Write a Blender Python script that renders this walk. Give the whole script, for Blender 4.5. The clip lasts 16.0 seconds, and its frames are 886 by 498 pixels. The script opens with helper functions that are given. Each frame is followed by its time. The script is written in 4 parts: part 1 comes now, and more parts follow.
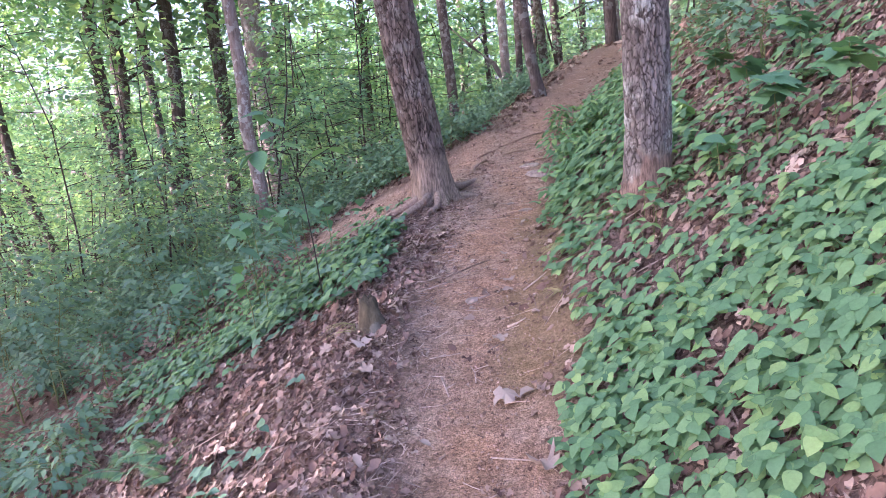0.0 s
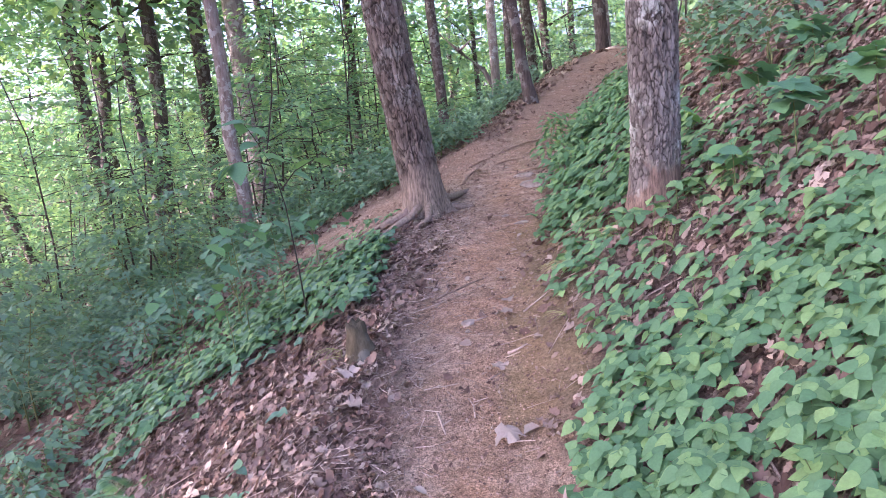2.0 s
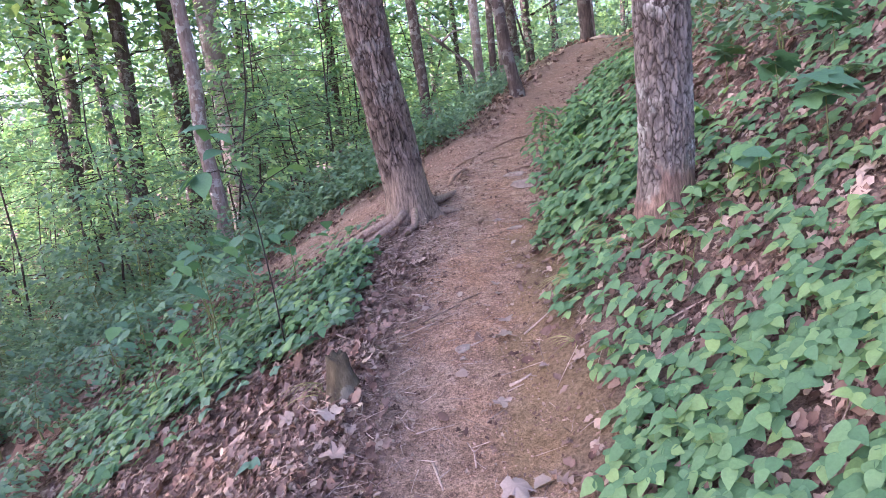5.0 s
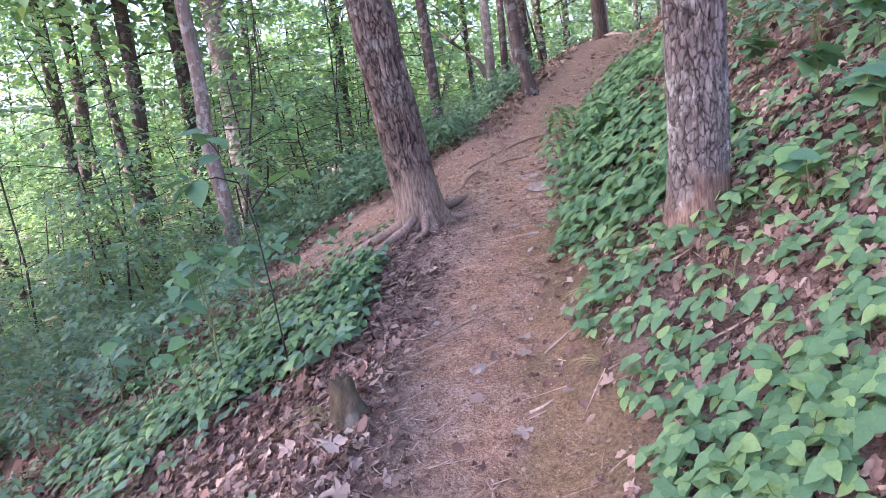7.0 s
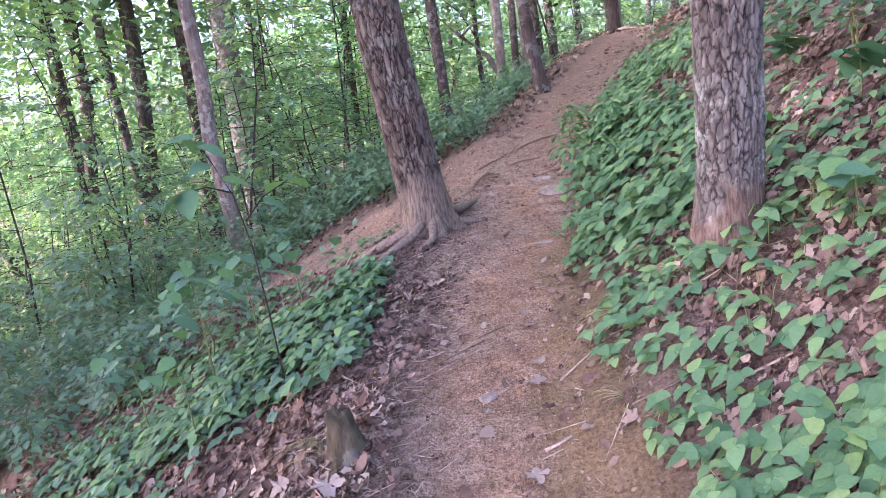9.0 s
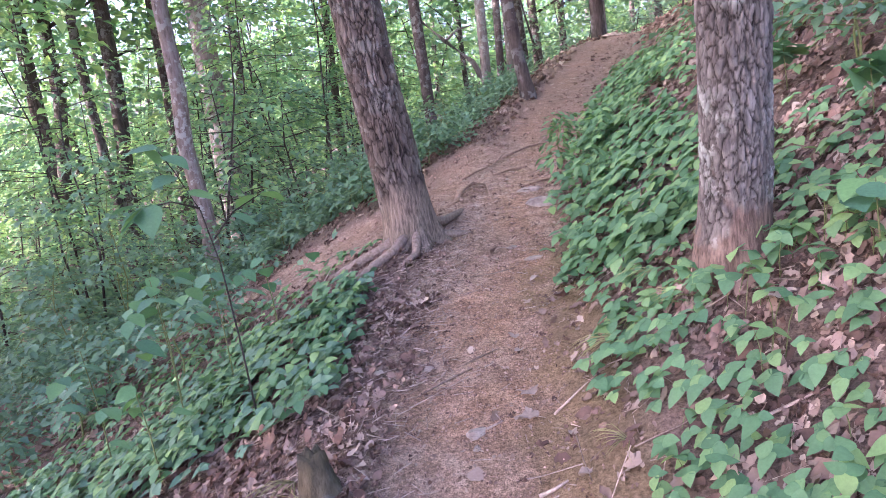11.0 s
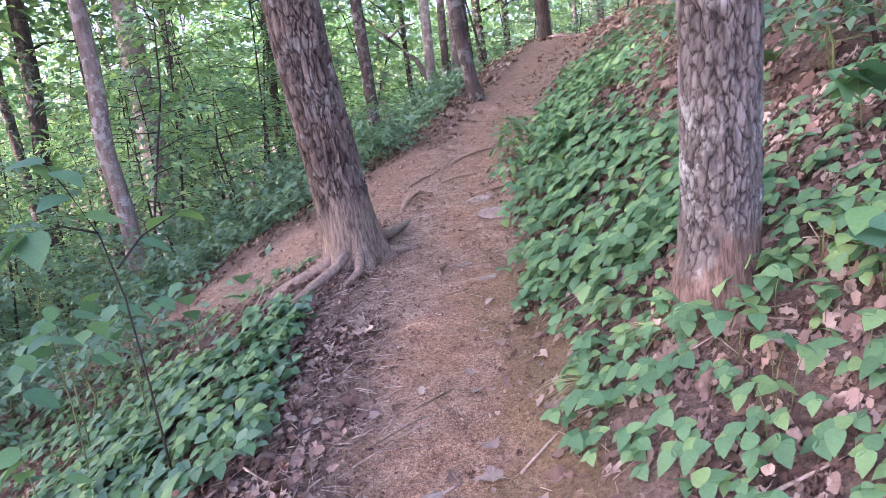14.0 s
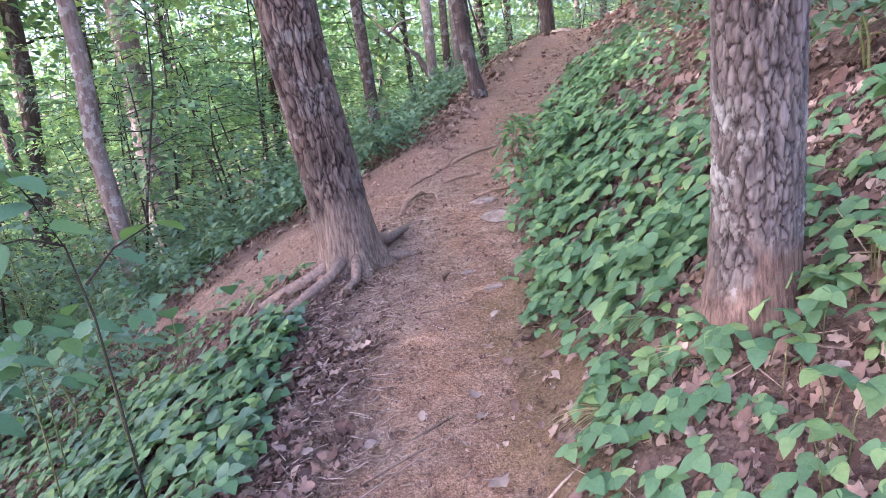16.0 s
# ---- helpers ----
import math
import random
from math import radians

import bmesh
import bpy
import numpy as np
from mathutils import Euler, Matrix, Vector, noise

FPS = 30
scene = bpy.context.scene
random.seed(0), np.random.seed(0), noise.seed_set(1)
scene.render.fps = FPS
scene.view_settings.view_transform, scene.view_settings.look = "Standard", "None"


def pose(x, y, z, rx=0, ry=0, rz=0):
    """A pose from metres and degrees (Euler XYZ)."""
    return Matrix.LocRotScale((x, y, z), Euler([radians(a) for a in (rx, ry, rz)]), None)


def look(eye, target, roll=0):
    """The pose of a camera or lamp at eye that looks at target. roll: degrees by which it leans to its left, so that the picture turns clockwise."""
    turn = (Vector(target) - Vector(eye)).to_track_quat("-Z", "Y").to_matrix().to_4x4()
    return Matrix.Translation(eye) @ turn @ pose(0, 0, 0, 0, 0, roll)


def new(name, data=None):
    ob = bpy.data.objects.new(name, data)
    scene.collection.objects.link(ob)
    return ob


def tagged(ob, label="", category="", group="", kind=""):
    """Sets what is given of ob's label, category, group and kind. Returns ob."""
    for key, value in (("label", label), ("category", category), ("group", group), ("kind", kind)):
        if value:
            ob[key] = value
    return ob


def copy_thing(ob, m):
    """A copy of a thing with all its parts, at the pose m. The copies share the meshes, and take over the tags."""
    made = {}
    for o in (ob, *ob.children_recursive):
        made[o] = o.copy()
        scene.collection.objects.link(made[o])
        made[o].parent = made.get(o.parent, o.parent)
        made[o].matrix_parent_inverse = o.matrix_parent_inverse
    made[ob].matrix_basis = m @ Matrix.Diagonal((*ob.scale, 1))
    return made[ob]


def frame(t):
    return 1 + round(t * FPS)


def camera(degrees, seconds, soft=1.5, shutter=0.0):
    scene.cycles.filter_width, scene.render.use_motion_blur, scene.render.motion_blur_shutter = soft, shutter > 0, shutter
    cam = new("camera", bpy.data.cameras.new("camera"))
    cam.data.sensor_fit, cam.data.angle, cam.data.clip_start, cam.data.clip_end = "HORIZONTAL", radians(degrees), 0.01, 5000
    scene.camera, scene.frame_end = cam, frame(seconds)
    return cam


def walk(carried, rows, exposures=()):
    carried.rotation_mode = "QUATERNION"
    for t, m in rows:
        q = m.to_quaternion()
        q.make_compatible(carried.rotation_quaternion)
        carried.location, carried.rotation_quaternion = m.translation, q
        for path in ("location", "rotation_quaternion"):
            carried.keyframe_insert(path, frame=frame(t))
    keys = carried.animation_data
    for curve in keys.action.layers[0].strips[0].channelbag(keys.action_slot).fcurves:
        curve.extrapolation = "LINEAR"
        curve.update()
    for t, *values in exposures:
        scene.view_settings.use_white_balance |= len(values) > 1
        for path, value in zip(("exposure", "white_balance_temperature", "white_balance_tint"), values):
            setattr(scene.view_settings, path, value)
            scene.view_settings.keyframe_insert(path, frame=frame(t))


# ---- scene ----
cam = camera(67.2, 16.0, soft=0.8)
PATH = [
    (0, (0.536, -0.504, 1.383), (0.27, 1.439, 0.99), -5.4),
    (0.5, (0.527, -0.426, 1.387), (0.262, 1.518, 0.995), -5.4),
    (1, (0.506, -0.352, 1.395), (0.248, 1.593, 1.006), -5.5),
    (1.5, (0.489, -0.274, 1.395), (0.246, 1.674, 1.013), -5.5),
    (2, (0.467, -0.201, 1.402), (0.238, 1.749, 1.024), -5.4),
    (2.5, (0.45, -0.127, 1.417), (0.234, 1.825, 1.038), -5.8),
    (3, (0.434, -0.049, 1.43), (0.257, 1.906, 1.046), -5.9),
    (3.5, (0.42, 0.017, 1.445), (0.255, 1.971, 1.05), -6.2),
    (4, (0.415, 0.092, 1.454), (0.243, 2.044, 1.051), -6.5),
    (6.5, (0.377, 0.45, 1.457), (0.172, 2.398, 1.052), -6.3),
    (7, (0.373, 0.522, 1.462), (0.154, 2.469, 1.06), -7.0),
    (7.5, (0.372, 0.593, 1.471), (0.143, 2.539, 1.069), -7.3),
    (8, (0.371, 0.668, 1.484), (0.131, 2.611, 1.072), -7.5),
    (8.5, (0.368, 0.735, 1.5), (0.121, 2.675, 1.082), -7.3),
    (9, (0.365, 0.801, 1.516), (0.116, 2.741, 1.1), -7.1),
    (11.5, (0.331, 1.122, 1.545), (0.15, 3.073, 1.143), -6.5),
    (12, (0.326, 1.197, 1.547), (0.165, 3.153, 1.162), -6.4),
    (12.5, (0.316, 1.268, 1.554), (0.189, 3.226, 1.169), -6.4),
    (13, (0.308, 1.343, 1.562), (0.218, 3.299, 1.155), -6.2),
    (13.5, (0.299, 1.413, 1.575), (0.26, 3.367, 1.151), -5.9),
    (14, (0.298, 1.483, 1.59), (0.266, 3.436, 1.157), -6.0),
    (14.5, (0.297, 1.55, 1.597), (0.266, 3.501, 1.158), -5.8),
    (15, (0.297, 1.619, 1.602), (0.264, 3.569, 1.157), -5.8),
    (15.5, (0.295, 1.687, 1.603), (0.262, 3.637, 1.157), -5.9),
    (16, (0.293, 1.76, 1.599), (0.257, 3.71, 1.155), -6.0),
]
walk(cam, [(t, look(eye, target, roll)) for t, eye, target, roll in PATH], [(0.0, 2.99, 5700, 38), (16.0, 3.13, 5700, 39)])
# ---- light ----
SUN_AZ, SUN_EL = radians(-112), radians(25)   # azimuth from +y towards +x, elevation
world = bpy.data.worlds.new("sky")
scene.world = world
world.use_nodes = True
sky = world.node_tree.nodes.new("ShaderNodeTexSky")
sky.sky_type, sky.sun_disc = "NISHITA", False
sky.sun_elevation, sky.sun_rotation = SUN_EL, SUN_AZ
sky.dust_density, sky.air_density, sky.ozone_density = 6.0, 0.7, 1.0
world.node_tree.nodes["Background"].inputs["Strength"].default_value = 0.15
world.node_tree.links.new(sky.outputs[0], world.node_tree.nodes["Background"].inputs["Color"])
sun_dir = Vector((math.sin(SUN_AZ) * math.cos(SUN_EL), math.cos(SUN_AZ) * math.cos(SUN_EL), math.sin(SUN_EL)))
sun = new("sun", bpy.data.lights.new("sun", "SUN"))
sun.data.energy, sun.data.angle, sun.data.color = 1.6, radians(0.6), (1.0, 0.9, 0.78)
sun.matrix_world = look(sun_dir * 60, (0, 0, 0))

# ---- materials ----


def shader(name):
    m = bpy.data.materials.new(name)
    m.use_nodes = True
    nt = m.node_tree
    return m, nt, nt.nodes["Principled BSDF"]


def node(nt, kind, **values):
    n = nt.nodes.new(kind)
    for key, v in values.items():
        n.inputs[key].default_value = v
    return n


def noise_node(nt, scale, detail=4.0, rough=0.6, stretch=None):
    n = node(nt, "ShaderNodeTexNoise", Scale=scale, Detail=detail, Roughness=rough)
    tc = nt.nodes.new("ShaderNodeTexCoord")
    if stretch:
        mp = node(nt, "ShaderNodeMapping", Scale=stretch)
        nt.links.new(tc.outputs["Object"], mp.inputs["Vector"])
        nt.links.new(mp.outputs[0], n.inputs["Vector"])
    else:
        nt.links.new(tc.outputs["Object"], n.inputs["Vector"])
    return n.outputs["Fac"]


def ramp_node(nt, fac, stops):
    r = nt.nodes.new("ShaderNodeValToRGB")
    els = r.color_ramp.elements
    while len(els) < len(stops):
        els.new(0.5)
    for e, (p, c) in zip(els, stops):
        e.position, e.color = p, (*c, 1)
    nt.links.new(fac, r.inputs["Fac"])
    return r.outputs["Color"]


def mix_node(nt, fac, a, b, blend="MIX"):
    m = nt.nodes.new("ShaderNodeMix")
    m.data_type, m.blend_type = "RGBA", blend
    for sock, v in ((m.inputs[0], fac), (m.inputs[6], a), (m.inputs[7], b)):
        if isinstance(v, bpy.types.NodeSocket):
            nt.links.new(v, sock)
        else:
            sock.default_value = v if isinstance(v, float) else (*v, 1)
    return m.outputs[2]


def bump_node(nt, bsdf, height, strength, distance):
    b = node(nt, "ShaderNodeBump", Strength=strength, Distance=distance)
    nt.links.new(height, b.inputs["Height"])
    nt.links.new(b.outputs[0], bsdf.inputs["Normal"])


def leaf_material(name, colours, gloss=0.55, through_light=0.35, islands=True):
    """Thin leaf: colour varies leaf by leaf and in blotches, and light passes through it."""
    m, nt, bsdf = shader(name)
    if islands:
        rnd = nt.nodes.new("ShaderNodeNewGeometry").outputs["Random Per Island"]
    else:
        rnd = nt.nodes.new("ShaderNodeObjectInfo").outputs["Random"]
    n = len(colours)
    col = ramp_node(nt, rnd, [(i / max(n - 1, 1), c) for i, c in enumerate(colours)])
    blot = noise_node(nt, 2.2, 3.0)
    col = mix_node(nt, ramp_node(nt, blot, [(0.35, (0.0,) * 3), (0.65, (0.5,) * 3)]), col, mix_node(nt, 1.0, col, (0.75, 0.85, 0.9), "MULTIPLY"))
    fine = noise_node(nt, 90.0, 2.0)
    col = mix_node(nt, 0.25, col, mix_node(nt, 1.0, col, ramp_node(nt, fine, [(0.3, (0.6,) * 3), (0.7, (1.3,) * 3)]), "MULTIPLY"))
    nt.links.new(col, bsdf.inputs["Base Color"])
    bsdf.inputs["Roughness"].default_value = gloss
    bsdf.inputs["Specular IOR Level"].default_value = 0.3
    bump_node(nt, bsdf, fine, 0.25, 0.003)
    tr = nt.nodes.new("ShaderNodeBsdfTranslucent")
    nt.links.new(mix_node(nt, 1.0, col, (1.12, 1.1, 0.6), "MULTIPLY"), tr.inputs["Color"])
    mx = node(nt, "ShaderNodeMixShader", Fac=through_light)
    nt.links.new(bsdf.outputs[0], mx.inputs[1])
    nt.links.new(tr.outputs[0], mx.inputs[2])
    nt.links.new(mx.outputs[0], nt.nodes["Material Output"].inputs["Surface"])
    return m


def bark_material(name, dark, mid, light, lichen=0.0, scale=1.0, inner=(0.25, 0.2, 0.16)):
    m, nt, bsdf = shader(name)
    grain = noise_node(nt, 22.0 * scale, 6.0, 0.7, (1, 1, 0.22))
    col = ramp_node(nt, grain, [(0.3, dark), (0.5, mid), (0.72, light)])
    big = noise_node(nt, 2.3, 3.0, 0.6)
    col = mix_node(nt, ramp_node(nt, big, [(0.4, (0,) * 3), (0.7, (0.6,) * 3)]), col, mix_node(nt, 1.0, col, (0.72, 0.66, 0.62), "MULTIPLY"))
    if lichen:
        spots = noise_node(nt, 9.0, 5.0, 0.65)
        zone = noise_node(nt, 1.6, 2.0)
        f = mix_node(nt, 1.0, ramp_node(nt, spots, [(0.51, (0,) * 3), (0.55, (1,) * 3)]), ramp_node(nt, zone, [(0.44, (0,) * 3), (0.53, (lichen,) * 3)]), "MULTIPLY")
        col = mix_node(nt, f, col, (0.4, 0.43, 0.4))
    at = nt.nodes.new("ShaderNodeAttribute")
    at.attribute_name = "plate"
    col = mix_node(nt, 1.0, col, ramp_node(nt, at.outputs["Fac"], [(0.0, (0.72, 0.7, 0.7)), (0.5, (1, 0.98, 0.97)), (1.0, (1.3, 1.27, 1.25))]), "MULTIPLY")
    # Furrows are multiplied dark, painting the shade of the crevices into the bark.
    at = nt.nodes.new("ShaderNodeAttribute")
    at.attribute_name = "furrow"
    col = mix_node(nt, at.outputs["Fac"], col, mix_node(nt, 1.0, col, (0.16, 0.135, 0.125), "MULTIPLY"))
    at = nt.nodes.new("ShaderNodeAttribute")
    at.attribute_name = "rubbed"
    fibres = noise_node(nt, 60.0, 5.0, 0.7, (1, 1, 0.1))
    col = mix_node(nt, at.outputs["Fac"], col, mix_node(nt, 1.0, ramp_node(nt, fibres, [(0.35, (0.35,) * 3), (0.5, (0.8,) * 3), (0.65, (1.25,) * 3)]), inner, "MULTIPLY"))
    nt.links.new(col, bsdf.inputs["Base Color"])
    bsdf.inputs["Roughness"].default_value = 0.9
    bsdf.inputs["Specular IOR Level"].default_value = 0.2
    bump_node(nt, bsdf, noise_node(nt, 70.0 * scale, 6.0, 0.75, (1, 1, 0.4)), 0.9, 0.012)
    return m


def plain_material(name, a, b, scale=30.0, rough=0.85, bump=0.3, islands=False):
    m, nt, bsdf = shader(name)
    n1 = noise_node(nt, scale, 5.0)
    col = ramp_node(nt, n1, [(0.3, a), (0.7, b)])
    if islands:
        g = nt.nodes.new("ShaderNodeNewGeometry")
        col = mix_node(nt, 1.0, col, ramp_node(nt, g.outputs["Random Per Island"], [(0.0, (0.5, 0.48, 0.46)), (0.5, (1, 1, 1)), (1.0, (1.5, 1.5, 1.5))]), "MULTIPLY")
    nt.links.new(col, bsdf.inputs["Base Color"])
    bsdf.inputs["Roughness"].default_value = rough
    bsdf.inputs["Specular IOR Level"].default_value = 0.25
    bump_node(nt, bsdf, n1, bump, 0.01)
    return m


def ground_material():
    m, nt, bsdf = shader("forest_soil")
    at = nt.nodes.new("ShaderNodeAttribute")
    at.attribute_name = "cover"
    sep = nt.nodes.new("ShaderNodeSeparateColor")
    nt.links.new(at.outputs["Color"], sep.inputs[0])
    fine, mid, big = noise_node(nt, 55.0, 6.0, 0.7), noise_node(nt, 9.0, 5.0), noise_node(nt, 1.3, 3.0)
    soil = ramp_node(nt, mid, [(0.3, (0.215, 0.146, 0.106)), (0.52, (0.33, 0.232, 0.173)), (0.72, (0.42, 0.32, 0.254))])
    soil = mix_node(nt, ramp_node(nt, big, [(0.42, (0,) * 3), (0.65, (0.5,) * 3)]), soil, mix_node(nt, 1.0, soil, (1.12, 0.92, 0.76), "MULTIPLY"))
    crumbs = ramp_node(nt, fine, [(0.36, (0.55,) * 3), (0.5, (1,) * 3), (0.64, (1.4,) * 3)])
    soil = mix_node(nt, 1.0, soil, crumbs, "MULTIPLY")
    grit = noise_node(nt, 190.0, 3.0, 0.7)
    soil = mix_node(nt, 1.0, soil, ramp_node(nt, grit, [(0.36, (0.5,) * 3), (0.5, (1,) * 3), (0.64, (1.5,) * 3)]), "MULTIPLY")
    humus = ramp_node(nt, fine, [(0.3, (0.1, 0.07, 0.055)), (0.55, (0.22, 0.155, 0.125)), (0.75, (0.36, 0.265, 0.22))])
    moss = ramp_node(nt, fine, [(0.3, (0.12, 0.088, 0.04)), (0.6, (0.26, 0.188, 0.095)), (0.8, (0.36, 0.265, 0.15))])
    soil = mix_node(nt, sep.outputs[2], mix_node(nt, 1.0, soil, (1.12, 1.14, 1.15), "MULTIPLY"), mix_node(nt, 1.0, soil, (1.05, 1.0, 0.93), "MULTIPLY"))
    col = mix_node(nt, sep.outputs[0], humus, soil)
    col = mix_node(nt, sep.outputs[1], col, moss)
    nt.links.new(col, bsdf.inputs["Base Color"])
    bsdf.inputs["Roughness"].default_value = 0.95
    bsdf.inputs["Specular IOR Level"].default_value = 0.15
    bump_node(nt, bsdf, fine, 1.0, 0.03)
    return m


M_GROUND = ground_material()
M_HERB = leaf_material("herb_leaf", [(0.085, 0.189, 0.09), (0.116, 0.241, 0.119), (0.157, 0.295, 0.138), (0.237, 0.377, 0.148)])
M_VINE = leaf_material("vine_leaf", [(0.088, 0.202, 0.1), (0.124, 0.252, 0.124), (0.174, 0.311, 0.134), (0.25, 0.386, 0.144)], islands=False)
# Leaf green turned bluish and duller, so the colour itself carries the shade.
M_SHADE = leaf_material("shaded_leaf", [(0.108, 0.21, 0.147), (0.145, 0.26, 0.175), (0.192, 0.321, 0.186)])
M_CANOPY = leaf_material("canopy_leaf", [(0.127, 0.274, 0.167), (0.203, 0.366, 0.191), (0.36, 0.521, 0.236)], through_light=0.4)
M_LITTER = leaf_material("dead_leaf", [(0.086, 0.048, 0.037), (0.161, 0.097, 0.075), (0.231, 0.15, 0.118), (0.312, 0.215, 0.172), (0.431, 0.334, 0.27)], 0.8, 0.1)
M_PALE = leaf_material("bleached_leaf", [(0.297, 0.218, 0.178), (0.416, 0.337, 0.287)], 0.8, 0.1, islands=False)
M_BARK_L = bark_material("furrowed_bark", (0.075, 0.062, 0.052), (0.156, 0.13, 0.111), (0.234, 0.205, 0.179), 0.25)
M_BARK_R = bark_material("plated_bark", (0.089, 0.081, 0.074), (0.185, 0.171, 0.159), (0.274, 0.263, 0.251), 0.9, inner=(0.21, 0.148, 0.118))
M_BARK = bark_material("dark_bark", (0.036, 0.029, 0.027), (0.082, 0.066, 0.059), (0.133, 0.11, 0.102), 0.3)
# Lichen patches on this bark also stand in for sun patches on the trunks.
M_BARK_PALE = bark_material("pale_bark", (0.097, 0.079, 0.069), (0.23, 0.197, 0.178), (0.315, 0.288, 0.268), 0.7)
M_WOOD = plain_material("weathered_wood", (0.2, 0.13, 0.095), (0.38, 0.27, 0.2), 40.0)
M_ROOT = plain_material("root_bark", (0.15, 0.112, 0.086), (0.33, 0.255, 0.205), 45.0, 0.9, 0.9)
M_STEM = plain_material("green_stem", (0.1, 0.13, 0.05), (0.2, 0.22, 0.09), 60.0)
M_TWIG = plain_material("dead_twig", (0.22, 0.16, 0.13), (0.52, 0.41, 0.345), 60.0, islands=True)
M_STONE = plain_material("stone", (0.2, 0.16, 0.13), (0.42, 0.35, 0.3), 25.0)
M_GRASS = leaf_material("grass_blade", [(0.12, 0.22, 0.06), (0.3, 0.3, 0.14), (0.42, 0.36, 0.22)])

# ---- ground ----
TRAIL_Y = [-30, -3, -0.5, 1.76, 2.7, 3.6, 4.2, 5.2, 6.7, 8.0, 9.5, 11, 12.5, 15, 17, 19, 25, 40, 90]
TRAIL_X = [3.0, 0.75, 0.45, 0.2, 0.12, 0.08, 0.12, 0.2, 0.25, 0.45, 0.67, 1.05, 1.55, 2.5, 3.3, 4.2, 6.6, 13, 32]
TRAIL_Z = [-4, -0.58, -0.35, -0.13, 0.02, 0.2, 0.3, 0.42, 0.62, 0.86, 1.18, 1.55, 1.86, 2.45, 2.72, 2.85, 3.0, 3.4, 5.5]
TRAIL_RIGHT = [0.5, 0.5, 0.5, 0.48, 0.46, 0.46, 0.46, 0.5, 0.54, 0.6, 0.78, 0.95, 1.0, 0.9, 0.5, 0.5, 0.5, 0.5, 0.5]
TRAIL_LEFT = [0.7, 0.7, 0.7, 0.66, 0.64, 0.64, 0.66, 0.75, 0.8, 0.65, 0.5, 0.45, 0.5, 0.65, 0.5, 0.5, 0.5, 0.5, 0.5]


def eased(y, values):
    """A smooth curve along the trail through the given values."""
    return sum(np.interp(y + d, TRAIL_Y, values) for d in (-0.5, -0.3, -0.1, 0.1, 0.3, 0.5)) / 6


def smooth_step(x, a, b):
    s = np.clip((x - a) / (b - a), 0, 1)
    return s * s * (3 - 2 * s)


def ramp(d, soft):
    """Distance past an edge, with a rounded start."""
    return 0.5 * (d + np.sqrt(d * d + soft * soft)) - 0.5 * soft


def land(x, y):
    """Height of the hillside: a trail bench with a bank above it and a slope falling away below it."""
    x, y = np.asarray(x, float), np.asarray(y, float)
    u = x - eased(y, TRAIL_X)
    r = ramp(u - eased(y, TRAIL_RIGHT), 0.12)
    l = ramp(-u - eased(y, TRAIL_LEFT), 0.2)
    far, rim = np.clip((y - 6) / 6, 0, 1), np.clip((y - 8.5) / 4, 0, 1)
    up = 0.62 * np.minimum(r, 2.5) + 0.42 * np.clip(r - 2.5, 0, 40)
    down = 0.47 * np.minimum(l, 4) + 0.36 * np.clip(l - 4, 0, 9) + 0.03 * np.clip(l - 13, 0, 60)
    return eased(y, TRAIL_Z) + up * (1 - 0.15 * far) - down * (1 + 0.55 * rim - 0.25 * far) + 0.035 * np.clip(u, -0.6, 0.6) * far


LATTICE = np.random.RandomState(5).rand(256, 256)


def value_noise(x, y, size):
    """Smooth noise, -1 to 1, with bumps of the given size."""
    x, y = np.asarray(x, float) / size + 91.3, np.asarray(y, float) / size + 47.7
    i, j = np.floor(x).astype(int), np.floor(y).astype(int)
    f, g = x - i, y - j
    f, g = f * f * (3 - 2 * f), g * g * (3 - 2 * g)
    v = lambda a, b: LATTICE[a % 256, b % 256]
    return 2 * ((v(i, j) * (1 - f) + v(i + 1, j) * f) * (1 - g) + (v(i, j + 1) * (1 - f) + v(i + 1, j + 1) * f) * g) - 1


def aside(x, y):
    """Distance from the trail's middle line, positive uphill."""
    return np.asarray(x, float) - eased(np.asarray(y, float), TRAIL_X)


def side_trail(x, y):
    """Distance from the lower side path that meets the trail behind the leaning tree."""
    xs = np.linspace(-6.0, 0.0, 60)
    ys = np.interp(xs, [-6, -4.0, -2.6, -1.9, -1.2, -0.7, 0.0], [7.4, 7.5, 7.6, 7.5, 7.3, 7.4, 8.4])
    x, y = np.asarray(x, float), np.asarray(y, float)
    d = np.full(x.shape, 9.0)
    for a, b in zip(xs, ys):
        d = np.minimum(d, np.hypot(x - a, y - b))
    return d - np.interp(x, [-5, -2.3, -1.5, 0], [-0.8, -0.42, 0.12, 0.2])


def bare(x, y):
    """How bare the soil is: 1 on the trodden trail, 0 under plants."""
    u = aside(x, y) + 0.09 * value_noise(x, y, 0.35) + 0.05 * value_noise(x, y, 0.12)
    main = smooth_step(u, -eased(y, TRAIL_LEFT) + 0.1, -eased(y, TRAIL_LEFT) + 0.45) * (1 - smooth_step(u, eased(y, TRAIL_RIGHT) - 0.14, eased(y, TRAIL_RIGHT) + 0.1))
    low = 1 - smooth_step(side_trail(x, y) + 0.1 * value_noise(x, y, 0.3), 0.5, 0.75)
    return np.maximum(main, low * 0.9)


